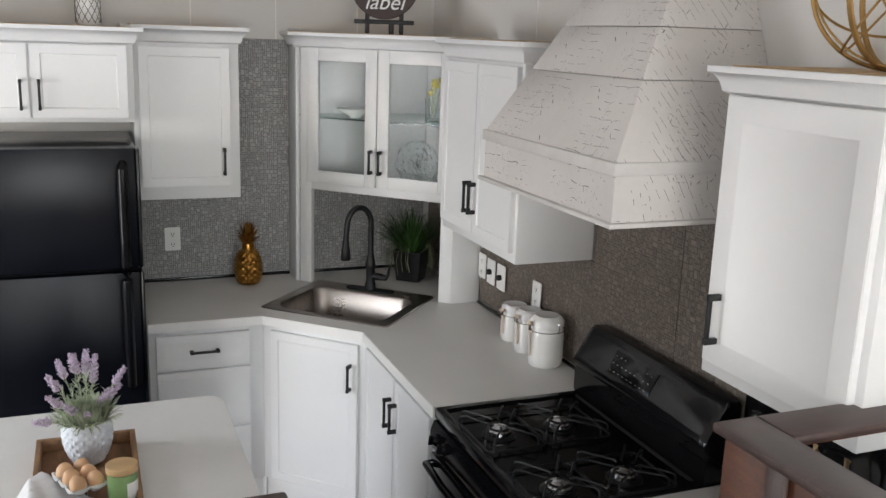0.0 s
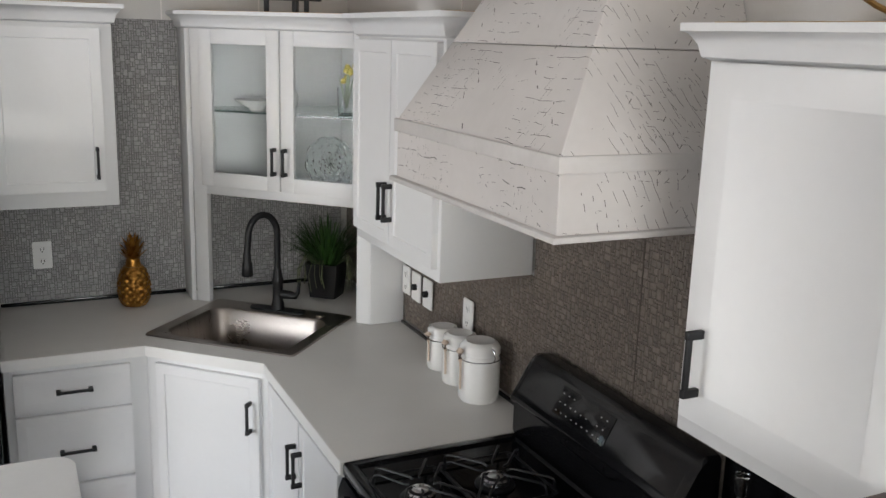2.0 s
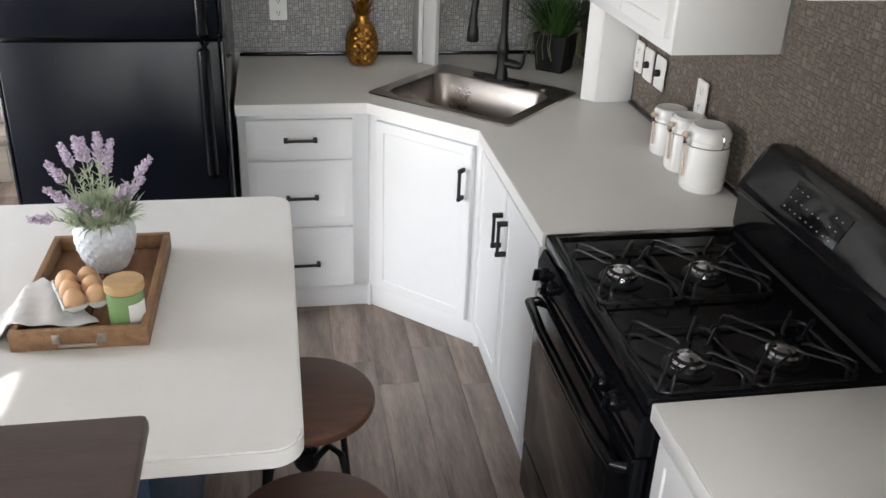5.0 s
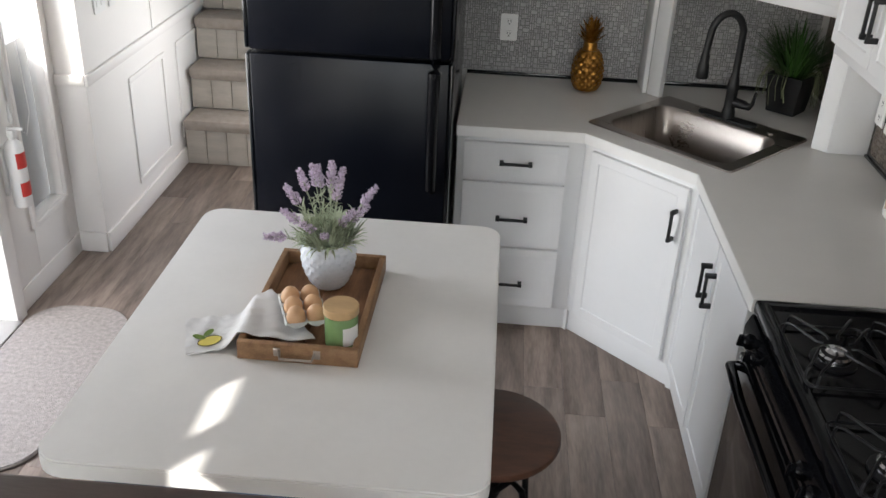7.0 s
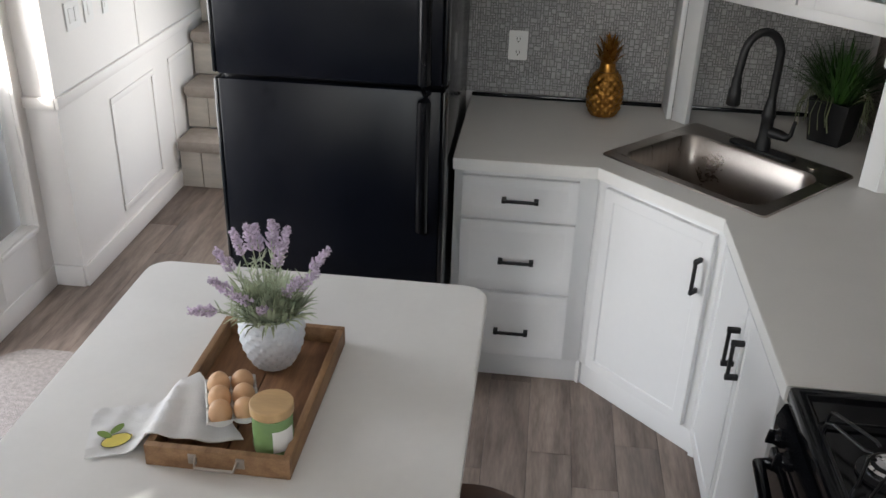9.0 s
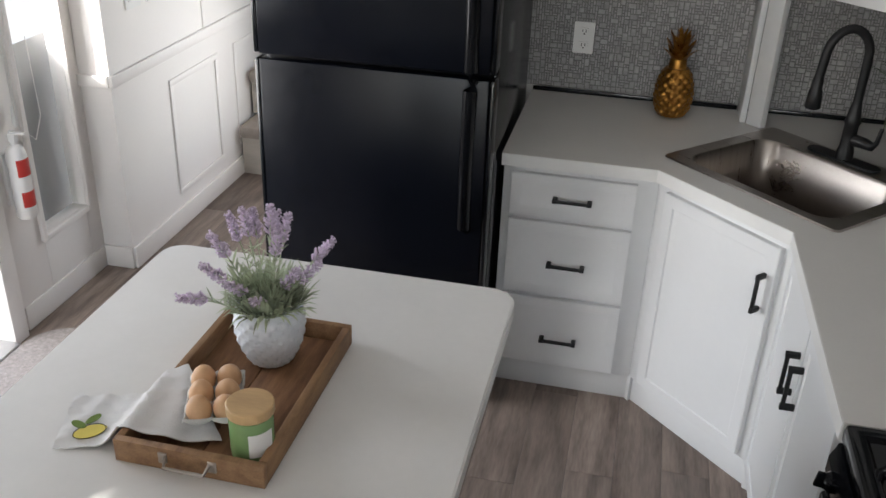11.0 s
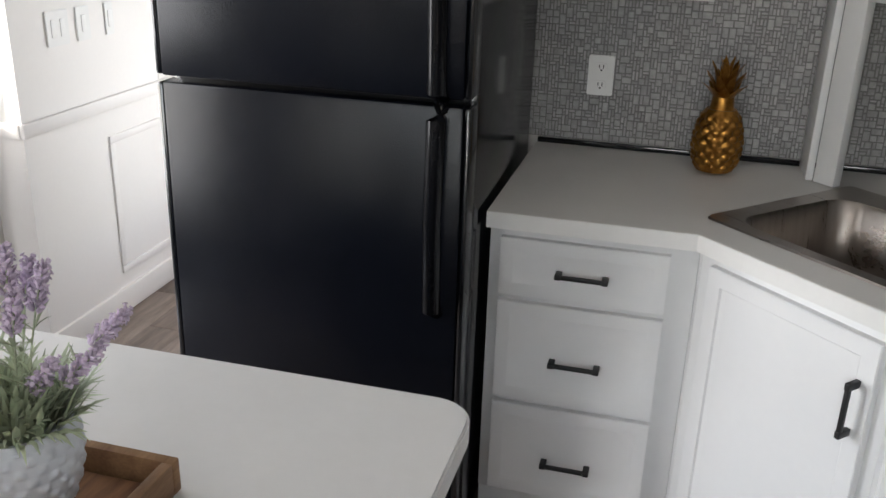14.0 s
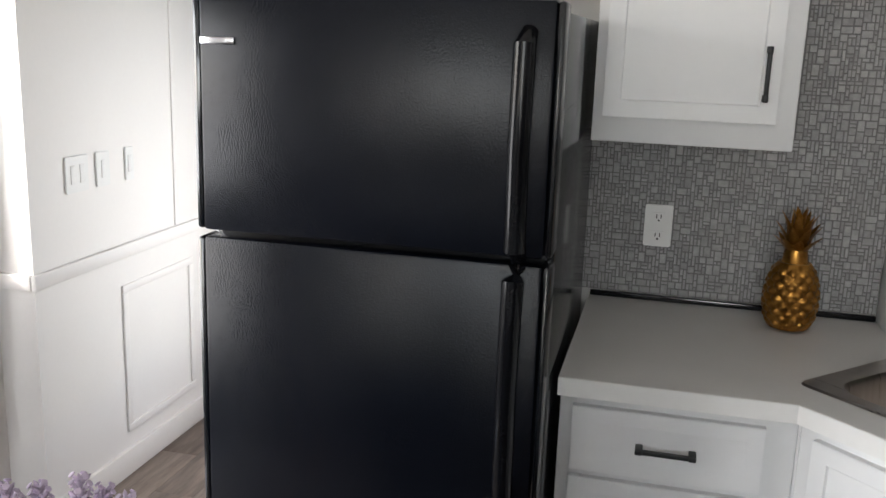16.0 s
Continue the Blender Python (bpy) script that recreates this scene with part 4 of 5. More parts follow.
def blade(bm, base, tip, width, bend, thick=0.003):
    """A pointed leaf from base to tip that bows outwards."""
    b0, t0 = Vector(base), Vector(tip)
    d = t0 - b0
    s = d.cross(Vector((0, 0, 1)))
    s = s.normalized() if s.length > 1e-4 else Vector((1, 0, 0))
    nrm = s.cross(d).normalized()
    prev = None
    for k, wd in ((0, 0.6), (0.35, 1.0), (0.7, 0.7), (1.0, 0.04)):
        c = b0 + d * k + Vector((bend[0], bend[1], 0)) * (4 * k * (1 - k)) + Vector((0, 0, bend[2] * 4 * k * (1 - k)))
        cur = [bm.verts.new(c + s * width * wd), bm.verts.new(c + nrm * thick * wd), bm.verts.new(c - s * width * wd), bm.verts.new(c - nrm * thick * wd)]
        if prev:
            for i in range(4):
                bm.faces.new((prev[i], prev[(i + 1) % 4], cur[(i + 1) % 4], cur[i]))
        prev = cur


for tier, (n, r0, z0, r1, z1, wd) in enumerate(((8, 0.026, 0.222, 0.066, 0.262, 0.015), (8, 0.026, 0.24, 0.062, 0.295, 0.014), (7, 0.022, 0.255, 0.05, 0.325, 0.013), (5, 0.012, 0.265, 0.022, 0.34, 0.012))):
    for i in range(n):
        a = 2 * math.pi * (i + 0.5 * tier) / n
        bm = bmesh.new()
        blade(bm, (r0 * math.cos(a), r0 * math.sin(a), z0), (r1 * math.cos(a), r1 * math.sin(a), z1), wd, (-0.006 * math.cos(a), -0.006 * math.sin(a), 0.0), 0.004)
        part("leaf", bm, GOLD, p)

# ---- grass in a black pot ----
g = thing("potted_grass", "dark green artificial grass in a square black pot", "plant", pose(2.01, 4.42, 0.911, 0, 0, -40) @ Matrix.Scale(1.18, 4))
bm = bmesh.new()
lo, hi = rounded(-0.052, 0.052, -0.052, 0.052, 0.008, 2), rounded(-0.066, 0.066, -0.066, 0.066, 0.008, 2)
a, b = [bm.verts.new((x, y, 0)) for x, y in lo], [bm.verts.new((x, y, 0.135)) for x, y in hi]
for i in range(len(a)):
    bm.faces.new((a[i], a[(i + 1) % len(a)], b[(i + 1) % len(b)], b[i]))
bm.faces.new(list(reversed(a)))
i2 = [bm.verts.new((x * 0.9, y * 0.9, 0.135)) for x, y in hi]
i3 = [bm.verts.new((x * 0.9, y * 0.9, 0.12)) for x, y in hi]
for u, v in ((b, i2), (i2, i3)):
    for i in range(len(u)):
        bm.faces.new((u[i], u[(i + 1) % len(u)], v[(i + 1) % len(v)], v[i]))
bm.faces.new(i3)
part("pot", bm, MATTE, g)
rng = random.Random(5)
bm, bm2 = bmesh.new(), bmesh.new()
for i in range(330):
    a, r0 = rng.uniform(0, 2 * math.pi), rng.uniform(0, 0.045)
    out = rng.uniform(0.02, 0.18) * (1 if rng.random() < 0.8 else 1.15)
    hh = rng.uniform(0.05, 0.18) - 0.5 * max(0, out - 0.1)
    blade(bm, (r0 * math.cos(a), r0 * math.sin(a), 0.12), ((r0 + out) * math.cos(a), (r0 + out) * math.sin(a), 0.13 + hh), rng.uniform(0.0015, 0.003), (0, 0, rng.uniform(0.01, 0.05)), 0.0006)
for i in range(34):
    a = rng.uniform(0, 2 * math.pi)
    r1 = rng.uniform(0.07, 0.12)
    pts = [(0.05 * math.cos(a), 0.05 * math.sin(a), 0.13), (0.085 * math.cos(a), 0.085 * math.sin(a), 0.16), (r1 * math.cos(a), r1 * math.sin(a), 0.10), (r1 * math.cos(a + 0.1), r1 * math.sin(a + 0.1), rng.uniform(0.02, 0.07))]
    tube(pts, 0.0012, 4, bm2)
part("foliage", bm, GRASS, g)
part("hanging_strands", bm2, PALEROOT, g, "thin pale hanging strands")

# ---- glassware in the corner cabinet ----
v = thing("white_vase", "white ceramic bottle vase on the glass shelf", "vase", pose(1.83, 4.42, 1.754))
part("body", lathe([(0.03, 0), (0.045, 0.02), (0.05, 0.06), (0.035, 0.1), (0.018, 0.13), (0.016, 0.18), (0.02, 0.19), (0.0, 0.19)], 28), CERAMIC, v)
b = thing("serving_dish", "shallow white dish on the glass shelf", "dish", pose(1.70, 4.42, 1.754))
part("body", lathe([(0.03, 0), (0.035, 0.01), (0.09, 0.04), (0.095, 0.045), (0.088, 0.043), (0.03, 0.015), (0, 0.012)], 32), CERAMIC, b)
bm = bmesh.new()
rows = []
for j in range(13):
    rr = 0.115 * j / 12
    rows.append([bm.verts.new((max(rr, 0.002) * math.cos(2 * math.pi * i / 48), 0.006 * math.sin(9 * 2 * math.pi * i / 48) * math.sin(2.2 * j), max(rr, 0.002) * math.sin(2 * math.pi * i / 48))) for i in range(48)])
for a, b2 in zip(rows, rows[1:]):
    for i in range(48):
        bm.faces.new((a[i], a[(i + 1) % 48], b2[(i + 1) % 48], b2[i]))
ex = bmesh.ops.extrude_face_region(bm, geom=list(bm.faces))
bmesh.ops.translate(bm, vec=(0, 0.008, 0), verts=[q for q in ex["geom"] if isinstance(q, bmesh.types.BMVert)])
dsp = thing("crystal_plate", "round cut-crystal plate standing in the cabinet", "plate", pose(1.955, 4.22, 1.545, 0, 0, -45))
part("plate", bm, glass("cut_crystal", (0.9, 0.95, 0.95), 0.08), dsp)
fl = thing("flower_glass", "clear glass with yellow flowers on the shelf", "vase", pose(2.03, 4.22, 1.754))
part("glass", lathe([(0.03, 0), (0.036, 0.004), (0.04, 0.11), (0.037, 0.11), (0.033, 0.006), (0, 0.006)], 24), GLASS, fl)
bm, bm2 = bmesh.new(), bmesh.new()
for i in range(26):
    a, rr, zz = rng.uniform(0, 6.28), rng.uniform(0.0, 0.05), rng.uniform(0.13, 0.2)
    if i % 3:
        blade(bm, (0, 0, 0.02), (rr * math.cos(a), rr * math.sin(a), zz), 0.005, (0, 0, 0), 0.001)
    else:
        bmesh.ops.create_icosphere(bm2, subdivisions=1, radius=0.014, matrix=Matrix.Translation((rr * math.cos(a), rr * math.sin(a), zz)))
part("leaves", bm, SAGE, fl)
part("blossoms", bm2, YELLOW, fl)

# ---- above the cupboards ----
sg = thing("round_sign", "dark round wooden sign with white script on a black easel", "sign", pose(1.79, 4.27, 2.159, 0, 0, -22))
part("easel", box(box(box(box(bmesh.new(), -0.14, 0.14, -0.03, 0.0, 0.045, 0.065, 0.004), -0.09, -0.07, -0.02, 0.0, 0.0, 0.3, 0.003), 0.07, 0.09, -0.02, 0.0, 0.0, 0.3, 0.003), 0.02, 0.04, 0.0, 0.09, 0.0, 0.05, 0.003), MATTE, sg)
disc = part("disc", lathe([(0.155, 0), (0.16, 0.004), (0.16, 0.012), (0.155, 0.016)], 48), SIGNWOOD, sg, m=pose(0, -0.012, 0.225, 84))
tx = bpy.data.curves.new("lettering", "FONT")
tx.body, tx.size, tx.align_x, tx.extrude, tx.shear = "label", 0.1, "CENTER", 0.001, 0.3
tob = new("lettering_source", tx)
tme = bpy.data.meshes.new_from_object(tob.evaluated_get(bpy.context.evaluated_depsgraph_get()))
bpy.data.objects.remove(tob)
tme.materials.clear()
tme.materials.append(PAPER)
lt = new("lettering", tme)
lt.parent, lt.matrix_basis = disc, pose(0, -0.115, 0.0175)
va = thing("lattice_vase", "white lattice-pattern vase on top of the cabinet", "vase", pose(0.49, 4.36, 2.154))
bm = lathe([(0.045, 0), (0.05, 0.01), (0.052, 0.16), (0.045, 0.2), (0.03, 0.2)], 24)
part("body", bm, CERAMIC, va)
for k in range(12):
    for s in (-1, 1):
        part("lattice_line", tube([(0.0525 * math.cos(2 * math.pi * k / 12 + s * q * 0.21), 0.0525 * math.sin(2 * math.pi * k / 12 + s * q * 0.21), 0.01 + 0.02 * q) for q in range(8)], 0.0014, 4), GROUT, va)
ob_ = thing("strap_orb", "open gold metal strap orb on the cabinet", "ornament", pose(2.03, 1.53, 2.119 + 0.182))
for k, (rx, rz, w) in enumerate(((90, 10, 0.0055), (90, 70, 0.0055), (90, 130, 0.005), (20, 30, 0.003), (38, 140, 0.003), (62, 60, 0.003), (55, 220, 0.0028), (75, 330, 0.0028))):
    part("strap", tube([(0.178 * math.cos(2 * math.pi * i / 48), 0.178 * math.sin(2 * math.pi * i / 48), 0) for i in range(48)], w, 8, closed=True, flat=1.0 if k > 2 else 1.3), BRASSGOLD, ob_, m=pose(0, 0, 0, rx, 0, rz))

# ---- on the island ----
TOPZ = 0.921
ty = thing("serving_tray", "brown wooden serving tray with metal handles on the island", "tray", pose(0.4, 2.556, TOPZ, 0, 0, -0.5) @ Matrix.Diagonal((1, 0.967, 1, 1)))
for k in range(2):
    part("bottom_board", block(-0.122 + 0.123 * k, -0.001 + 0.123 * k, -0.22, 0.22, 0.0, 0.01, 0.002), TRAYWOOD, ty)
for s in (-1, 1):
    part("side", block(s * 0.137 - 0.0075 * (1 + s) + 0.0, s * 0.137 + 0.0075 * (1 - s), -0.2205, 0.2205, 0, 0.046, 0.002), TRAYSIDE, ty)
    e = part("end", block(-0.137, 0.137, s * 0.236 - 0.0075 * (1 + s), s * 0.236 + 0.0075 * (1 - s), 0, 0.046, 0.002), TRAYSIDE, ty)
    hb = tube([(-0.04, s * 0.237, 0.03), (-0.036, s * 0.254, 0.02), (0.036, s * 0.254, 0.02), (0.04, s * 0.237, 0.03)], 0.0035, 8)
    for q in (-0.045, 0.045):
        box(hb, q - 0.008, q + 0.008, s * 0.236, s * 0.239, 0.016, 0.038, 0.001)
    part("handle", hb, STEEL, e, "grey metal pull")

pt = thing("lavender_pot", "artificial lavender in a white hobnail pot on the tray", "plant", pose(0.406, 2.674, TOPZ + 0.011) @ Matrix.Scale(1.07, 4))
bm = bmesh.new()
N, M = 180, 80
rows = []
for j in range(M + 1):
    q = j / M
    base = 0.041 + 0.032 * math.sin(math.pi * 0.72 * q) ** 0.8
    row = []
    for i in range(N):
        a = 2 * math.pi * i / N
        bb = max(0, math.cos(18 * a + (math.pi if int(q * 10) % 2 else 0))) ** 0.7 * abs(math.sin(q * 10 * math.pi)) if 0.02 < q < 0.93 else 0
        rr = base + 0.0034 * bb - 0.002
        row.append(bm.verts.new((rr * math.cos(a), rr * math.sin(a), 0.104 * q)))
    rows.append(row)
rows.append([bm.verts.new((0.06 * math.cos(2 * math.pi * i / N), 0.06 * math.sin(2 * math.pi * i / N), 0.104)) for i in range(N)])
rows.append([bm.verts.new((0.058 * math.cos(2 * math.pi * i / N), 0.058 * math.sin(2 * math.pi * i / N), 0.085)) for i in range(N)])
for a, b in zip(rows, rows[1:]):
    for i in range(N):
        bm.faces.new((a[i], a[(i + 1) % N], b[(i + 1) % N], b[i]))
bm.faces.new(list(reversed(rows[0]))), bm.faces.new(rows[-1])
part("pot", bm, POTWHITE, pt, "white hobnail ceramic pot", Matrix.Diagonal((0.9, 0.9, 1.16, 1)))
bm = bmesh.new()
for i in range(430):
    a, r0 = rng.uniform(0, 2 * math.pi), rng.uniform(0, 0.05)
    out, hh = rng.uniform(0.005, 0.055), rng.uniform(0.015, 0.065)
    blade(bm, (r0 * math.cos(a), r0 * math.sin(a), 0.098 + 0.4 * hh * rng.random()), ((r0 + out) * math.cos(a), (r0 + out) * math.sin(a), 0.112 + hh), rng.uniform(0.0028, 0.0056), (0, 0, 0.008), 0.0008)
for i in range(90):
    a, out = rng.uniform(0, 2 * math.pi), rng.uniform(0.03, 0.055)
    blade(bm, (0.045 * math.cos(a), 0.045 * math.sin(a), 0.108), ((0.045 + out) * math.cos(a), (0.045 + out) * math.sin(a), 0.112 + rng.uniform(0.0, 0.03)), rng.uniform(0.002, 0.0036), (0, 0, 0.012), 0.0008)
part("leaves", bm, SAGE, pt)
spikes = [(0.85 * u - 0.53 * d_, 0.53 * u + 0.85 * d_, 0.112 + 0.84 * hh) for u, d_, hh in ((-0.155, -0.02, 0.065), (-0.09, 0.02, 0.175), (-0.11, -0.01, 0.125), (-0.075, -0.03, 0.09), (-0.035, -0.06, 0.06),
          (-0.055, 0.03, 0.21), (-0.035, 0.0, 0.235), (-0.015, 0.02, 0.22), (0.015, 0.01, 0.23), (0.022, -0.02, 0.19), (0.046, 0.02, 0.2), (0.05, -0.03, 0.1), (0.09, -0.02, 0.1), (0.12, 0.0, 0.14), (0.03, 0.04, 0.2))]
for x, y, z in spikes:
    b0, t0 = Vector((x * 0.22, y * 0.22, 0.09)), Vector((x, y, z))
    c0 = b0.lerp(t0, 0.5) + Vector((-0.12 * x, -0.12 * y, 0.02))
    path = [b0 * (1 - q) ** 2 + c0 * 2 * q * (1 - q) + t0 * q * q for q in (0, 0.25, 0.5, 0.75, 1)]
    sp = part("stem", tube(path, 0.0011, 5), SAGE, pt)
    bm = bmesh.new()
    for q in (0.12, 0.2, 0.28, 0.36, 0.44, 0.52, 0.6):
        c = b0 * (1 - q) ** 2 + c0 * 2 * q * (1 - q) + t0 * q * q
        for _ in range(3):
            a = rng.uniform(0, 2 * math.pi)
            w_ = rng.uniform(0.014, 0.026)
            blade(bm, c, c + Vector((w_ * math.cos(a), w_ * math.sin(a), rng.uniform(0.008, 0.024))), rng.uniform(0.0014, 0.0026), (0, 0, 0.003), 0.0007)
    part("stem_leaves", bm, SAGE, sp)
    bm = bmesh.new()
    dirn = (path[-1] - path[-2]).normalized()
    s1 = dirn.orthogonal().normalized()
    s2 = dirn.cross(s1)
    L = 0.046
    for k in range(9):
        q = k / 8
        c = path[-1] - dirn * L * (1 - q)
        rr = 0.0135 * (1 - 0.72 * q) * (0.7 if k == 0 else 1)
        for j in range(6):
            a = j * math.pi / 3 + k * 0.5 + rng.uniform(-0.3, 0.3)
            r2 = rr * rng.uniform(0.7, 1.15)
            pos = c + (s1 * math.cos(a) + s2 * math.sin(a)) * r2 * 0.7 + dirn * rng.uniform(-0.002, 0.002)
            out = ((s1 * math.cos(a) + s2 * math.sin(a)) * 1.0 + dirn * 1.1).normalized()
            m = Matrix.Translation(pos) @ out.to_track_quat("Z", "Y").to_matrix().to_4x4()
            bmesh.ops.create_icosphere(bm, subdivisions=1, radius=1, matrix=m @ Matrix.Diagonal((0.0021, 0.0021, 0.0062, 1)))
            if (j + k) % 2:
                m2 = Matrix.Translation(pos + out * 0.006) @ out.to_track_quat("Z", "Y").to_matrix().to_4x4()
                bmesh.ops.create_icosphere(bm, subdivisions=1, radius=1, matrix=m2 @ Matrix.Diagonal((0.0032, 0.0032, 0.0013, 1)))
    part("bloom", bm, LILAC, sp, "lilac flower spike")

# towel
bm = bmesh.new()
NU, NV = 40, 16
grid = []
A, B, C, D = Vector((0.100, 2.452, 0)), Vector((0.145, 2.315, 0)), Vector((0.285, 2.565, 0)), Vector((0.425, 2.405, 0))
for i in range(NU + 1):
    u = i / NU
    row = []
    for j in range(NV + 1):
        q = j / NV
        pnt = A.lerp(C, u).lerp(B.lerp(D, u), q)
        pnt.y += 0.01 * math.sin(5 * u + 1) - 0.012 * (1 - q) * math.sin(3 * u)
        x = pnt.x
        z = 0.003
        if x > 0.212:
            z = 0.003 + 0.046 * min(1, (x - 0.212) / 0.045) ** 1.4 if x < 0.277 else max(0.02, 0.049 - 0.25 * (x - 0.277))
        z += 0.0025 * math.sin(26 * u + 9 * q) + 0.002 * math.sin(31 * q + 4 * u)
        row.append(bm.verts.new((x, pnt.y, TOPZ + max(z, 0.002))))
    grid.append(row)
for i in range(NU):
    for j in range(NV):
        bm.faces.new((grid[i][j], grid[i + 1][j], grid[i + 1][j + 1], grid[i][j + 1]))
ex = bmesh.ops.extrude_face_region(bm, geom=list(bm.faces))
bmesh.ops.translate(bm, vec=(0, 0, 0.0025), verts=[q for q in ex["geom"] if isinstance(q, bmesh.types.BMVert)])
tw = thing("tea_towel", "white cotton tea towel printed with a lemon, draped into the tray", "towel")
part("cloth", bm, CLOTH, tw)
LM = pose(0.185, 2.375, TOPZ + 0.0098, 0, 0, 42) @ Matrix.Scale(1.08, 4)
part("lemon_print", prism([(0.024 * math.cos(a) * (1 + 0.18 * max(0, math.cos(a)) ** 6 + 0.12 * max(0, -math.cos(a)) ** 6), 0.016 * math.sin(a)) for a in [2 * math.pi * i / 28 for i in range(28)]], 0, 0.0006), YELLOW, tw, "yellow lemon print", LM)
for k, (lx, ly, lr) in enumerate(((-0.012, 0.026, 120), (0.012, 0.03, 30))):
    part("leaf_print", prism([(0.016 * math.cos(a), 0.0075 * math.sin(a)) for a in [2 * math.pi * i / 16 for i in range(16)]], 0, 0.0006), LEAFPRINT, tw, "green leaf print", LM @ pose(lx, ly, 0.0005, 0, 0, lr))
part("outline_print", tube([(0.026 * math.cos(a), 0.0175 * math.sin(a), 0.0006) for a in [2 * math.pi * i / 28 for i in range(28)]], 0.0007, 4, closed=True), INK, tw, "black outline", LM)

# eggs in a carton
CT = pose(0.383, 2.470, TOPZ + 0.032, 0, 0, 21)
ca = thing("egg_carton", "grey pulp egg carton base with six cups", "egg carton", CT)
bm = bmesh.new()
GX, GY = 30, 44
grid = []
for i in range(GX + 1):
    row = []
    for j in range(GY + 1):
        x, y = -0.05 + 0.10 * i / GX, -0.072 + 0.144 * j / GY
        q = abs(math.sin(math.pi * (x + 0.046) / 0.046)) * abs(math.sin(math.pi * (y + 0.069) / 0.046))
        row.append(bm.verts.new((x, y, 0.03 - 0.028 * q ** 0.6)))
    grid.append(row)
for i in range(GX):
    for j in range(GY):
        bm.faces.new((grid[i][j], grid[i + 1][j], grid[i + 1][j + 1], grid[i][j + 1]))
ex = bmesh.ops.extrude_face_region(bm, geom=list(bm.faces))
bmesh.ops.translate(bm, vec=(0, 0, 0.002), verts=[q for q in ex["geom"] if isinstance(q, bmesh.types.BMVert)])
part("cup_tray", bm, PULP, ca)
for i in (-1, 1):
    for j in (-1, 0, 1):
        bm = bmesh.new()
        bmesh.ops.create_uvsphere(bm, u_segments=24, v_segments=16, radius=0.0225)
        for q in bm.verts:
            q.co.z *= 1.28 if q.co.z > 0 else 1.1
        solo("egg", bm, EGG, "brown hen's egg in the carton", "egg", m=CT @ pose(0.023 * i, 0.046 * j, 0.031, 6 * i, 5 * j, 0), group="eggs in the carton")

cd = thing("jar_candle", "green glass jar candle with a wooden lid", "candle", pose(0.487, 2.394, TOPZ + 0.011) @ Matrix.Diagonal((1.02, 1.02, 0.88, 1)))
part("jar", lathe([(0.033, 0), (0.036, 0.004), (0.0375, 0.02), (0.0375, 0.1), (0.034, 0.104)], 36), GREENGLASS, cd, "green tinted glass jar")
part("lid", lathe([(0.039, 0.104), (0.04, 0.106), (0.04, 0.124), (0.038, 0.126), (0, 0.126)], 36), LIDWOOD, cd, "round bamboo lid")
bm = bmesh.new()
rows = [[bm.verts.new((rr * math.cos(a), rr * math.sin(a), z)) for a in [radians(-75 + 6 * k) for k in range(12)]] for rr, z in ((0.038, 0.025), (0.038, 0.078))]
for k in range(11):
    bm.faces.new((rows[0][k], rows[0][k + 1], rows[1][k + 1], rows[1][k]))
ex = bmesh.ops.extrude_face_region(bm, geom=list(bm.faces))
for q in ex["geom"]:
    if isinstance(q, bmesh.types.BMVert):
        q.co.x, q.co.y = q.co.x * 1.012, q.co.y * 1.012
part("paper_label", bm, PAPER, cd, "white paper label")


# ---- stools ----
def stool(x, y):
    s = thing("bar_stool", "round brown wooden stool with curved black iron legs", "stool", pose(x, y, 0), "stools at the island")
    part("seat", lathe([(0.15, 0.585), (0.172, 0.59), (0.178, 0.602), (0.176, 0.614), (0.168, 0.62), (0, 0.618)], 48), SEAT, s)
    part("screw", tube([(0, 0, 0.30), (0, 0, 0.585)], 0.016, 12), MATTE, s)
    part("hub", lathe([(0.03, 0.40), (0.036, 0.42), (0.03, 0.45)], 16), MATTE, s)
    for k in range(4):
        a = radians(45 + 90 * k)
        cx, sy = math.cos(a), math.sin(a)
        pts = [(0.03, 0.43), (0.08, 0.50), (0.12, 0.49), (0.145, 0.40), (0.165, 0.2), (0.185, 0.05), (0.2, 0.008)]
        part("leg", tube([(r_ * cx, r_ * sy, z) for r_, z in pts], 0.0095, 10), MATTE, s)
        part("scroll", tube([(r_ * cx, r_ * sy, z) for r_, z in ((0.14, 0.585), (0.1, 0.55), (0.05, 0.54), (0.03, 0.47))], 0.007, 8), MATTE, s)
    part("foot_ring", tube([(0.168 * math.cos(2 * math.pi * i / 40), 0.168 * math.sin(2 * math.pi * i / 40), 0.2) for i in range(40)], 0.008, 8, closed=True), MATTE, s)


stool(0.852, 2.535)
stool(0.856, 2.075)

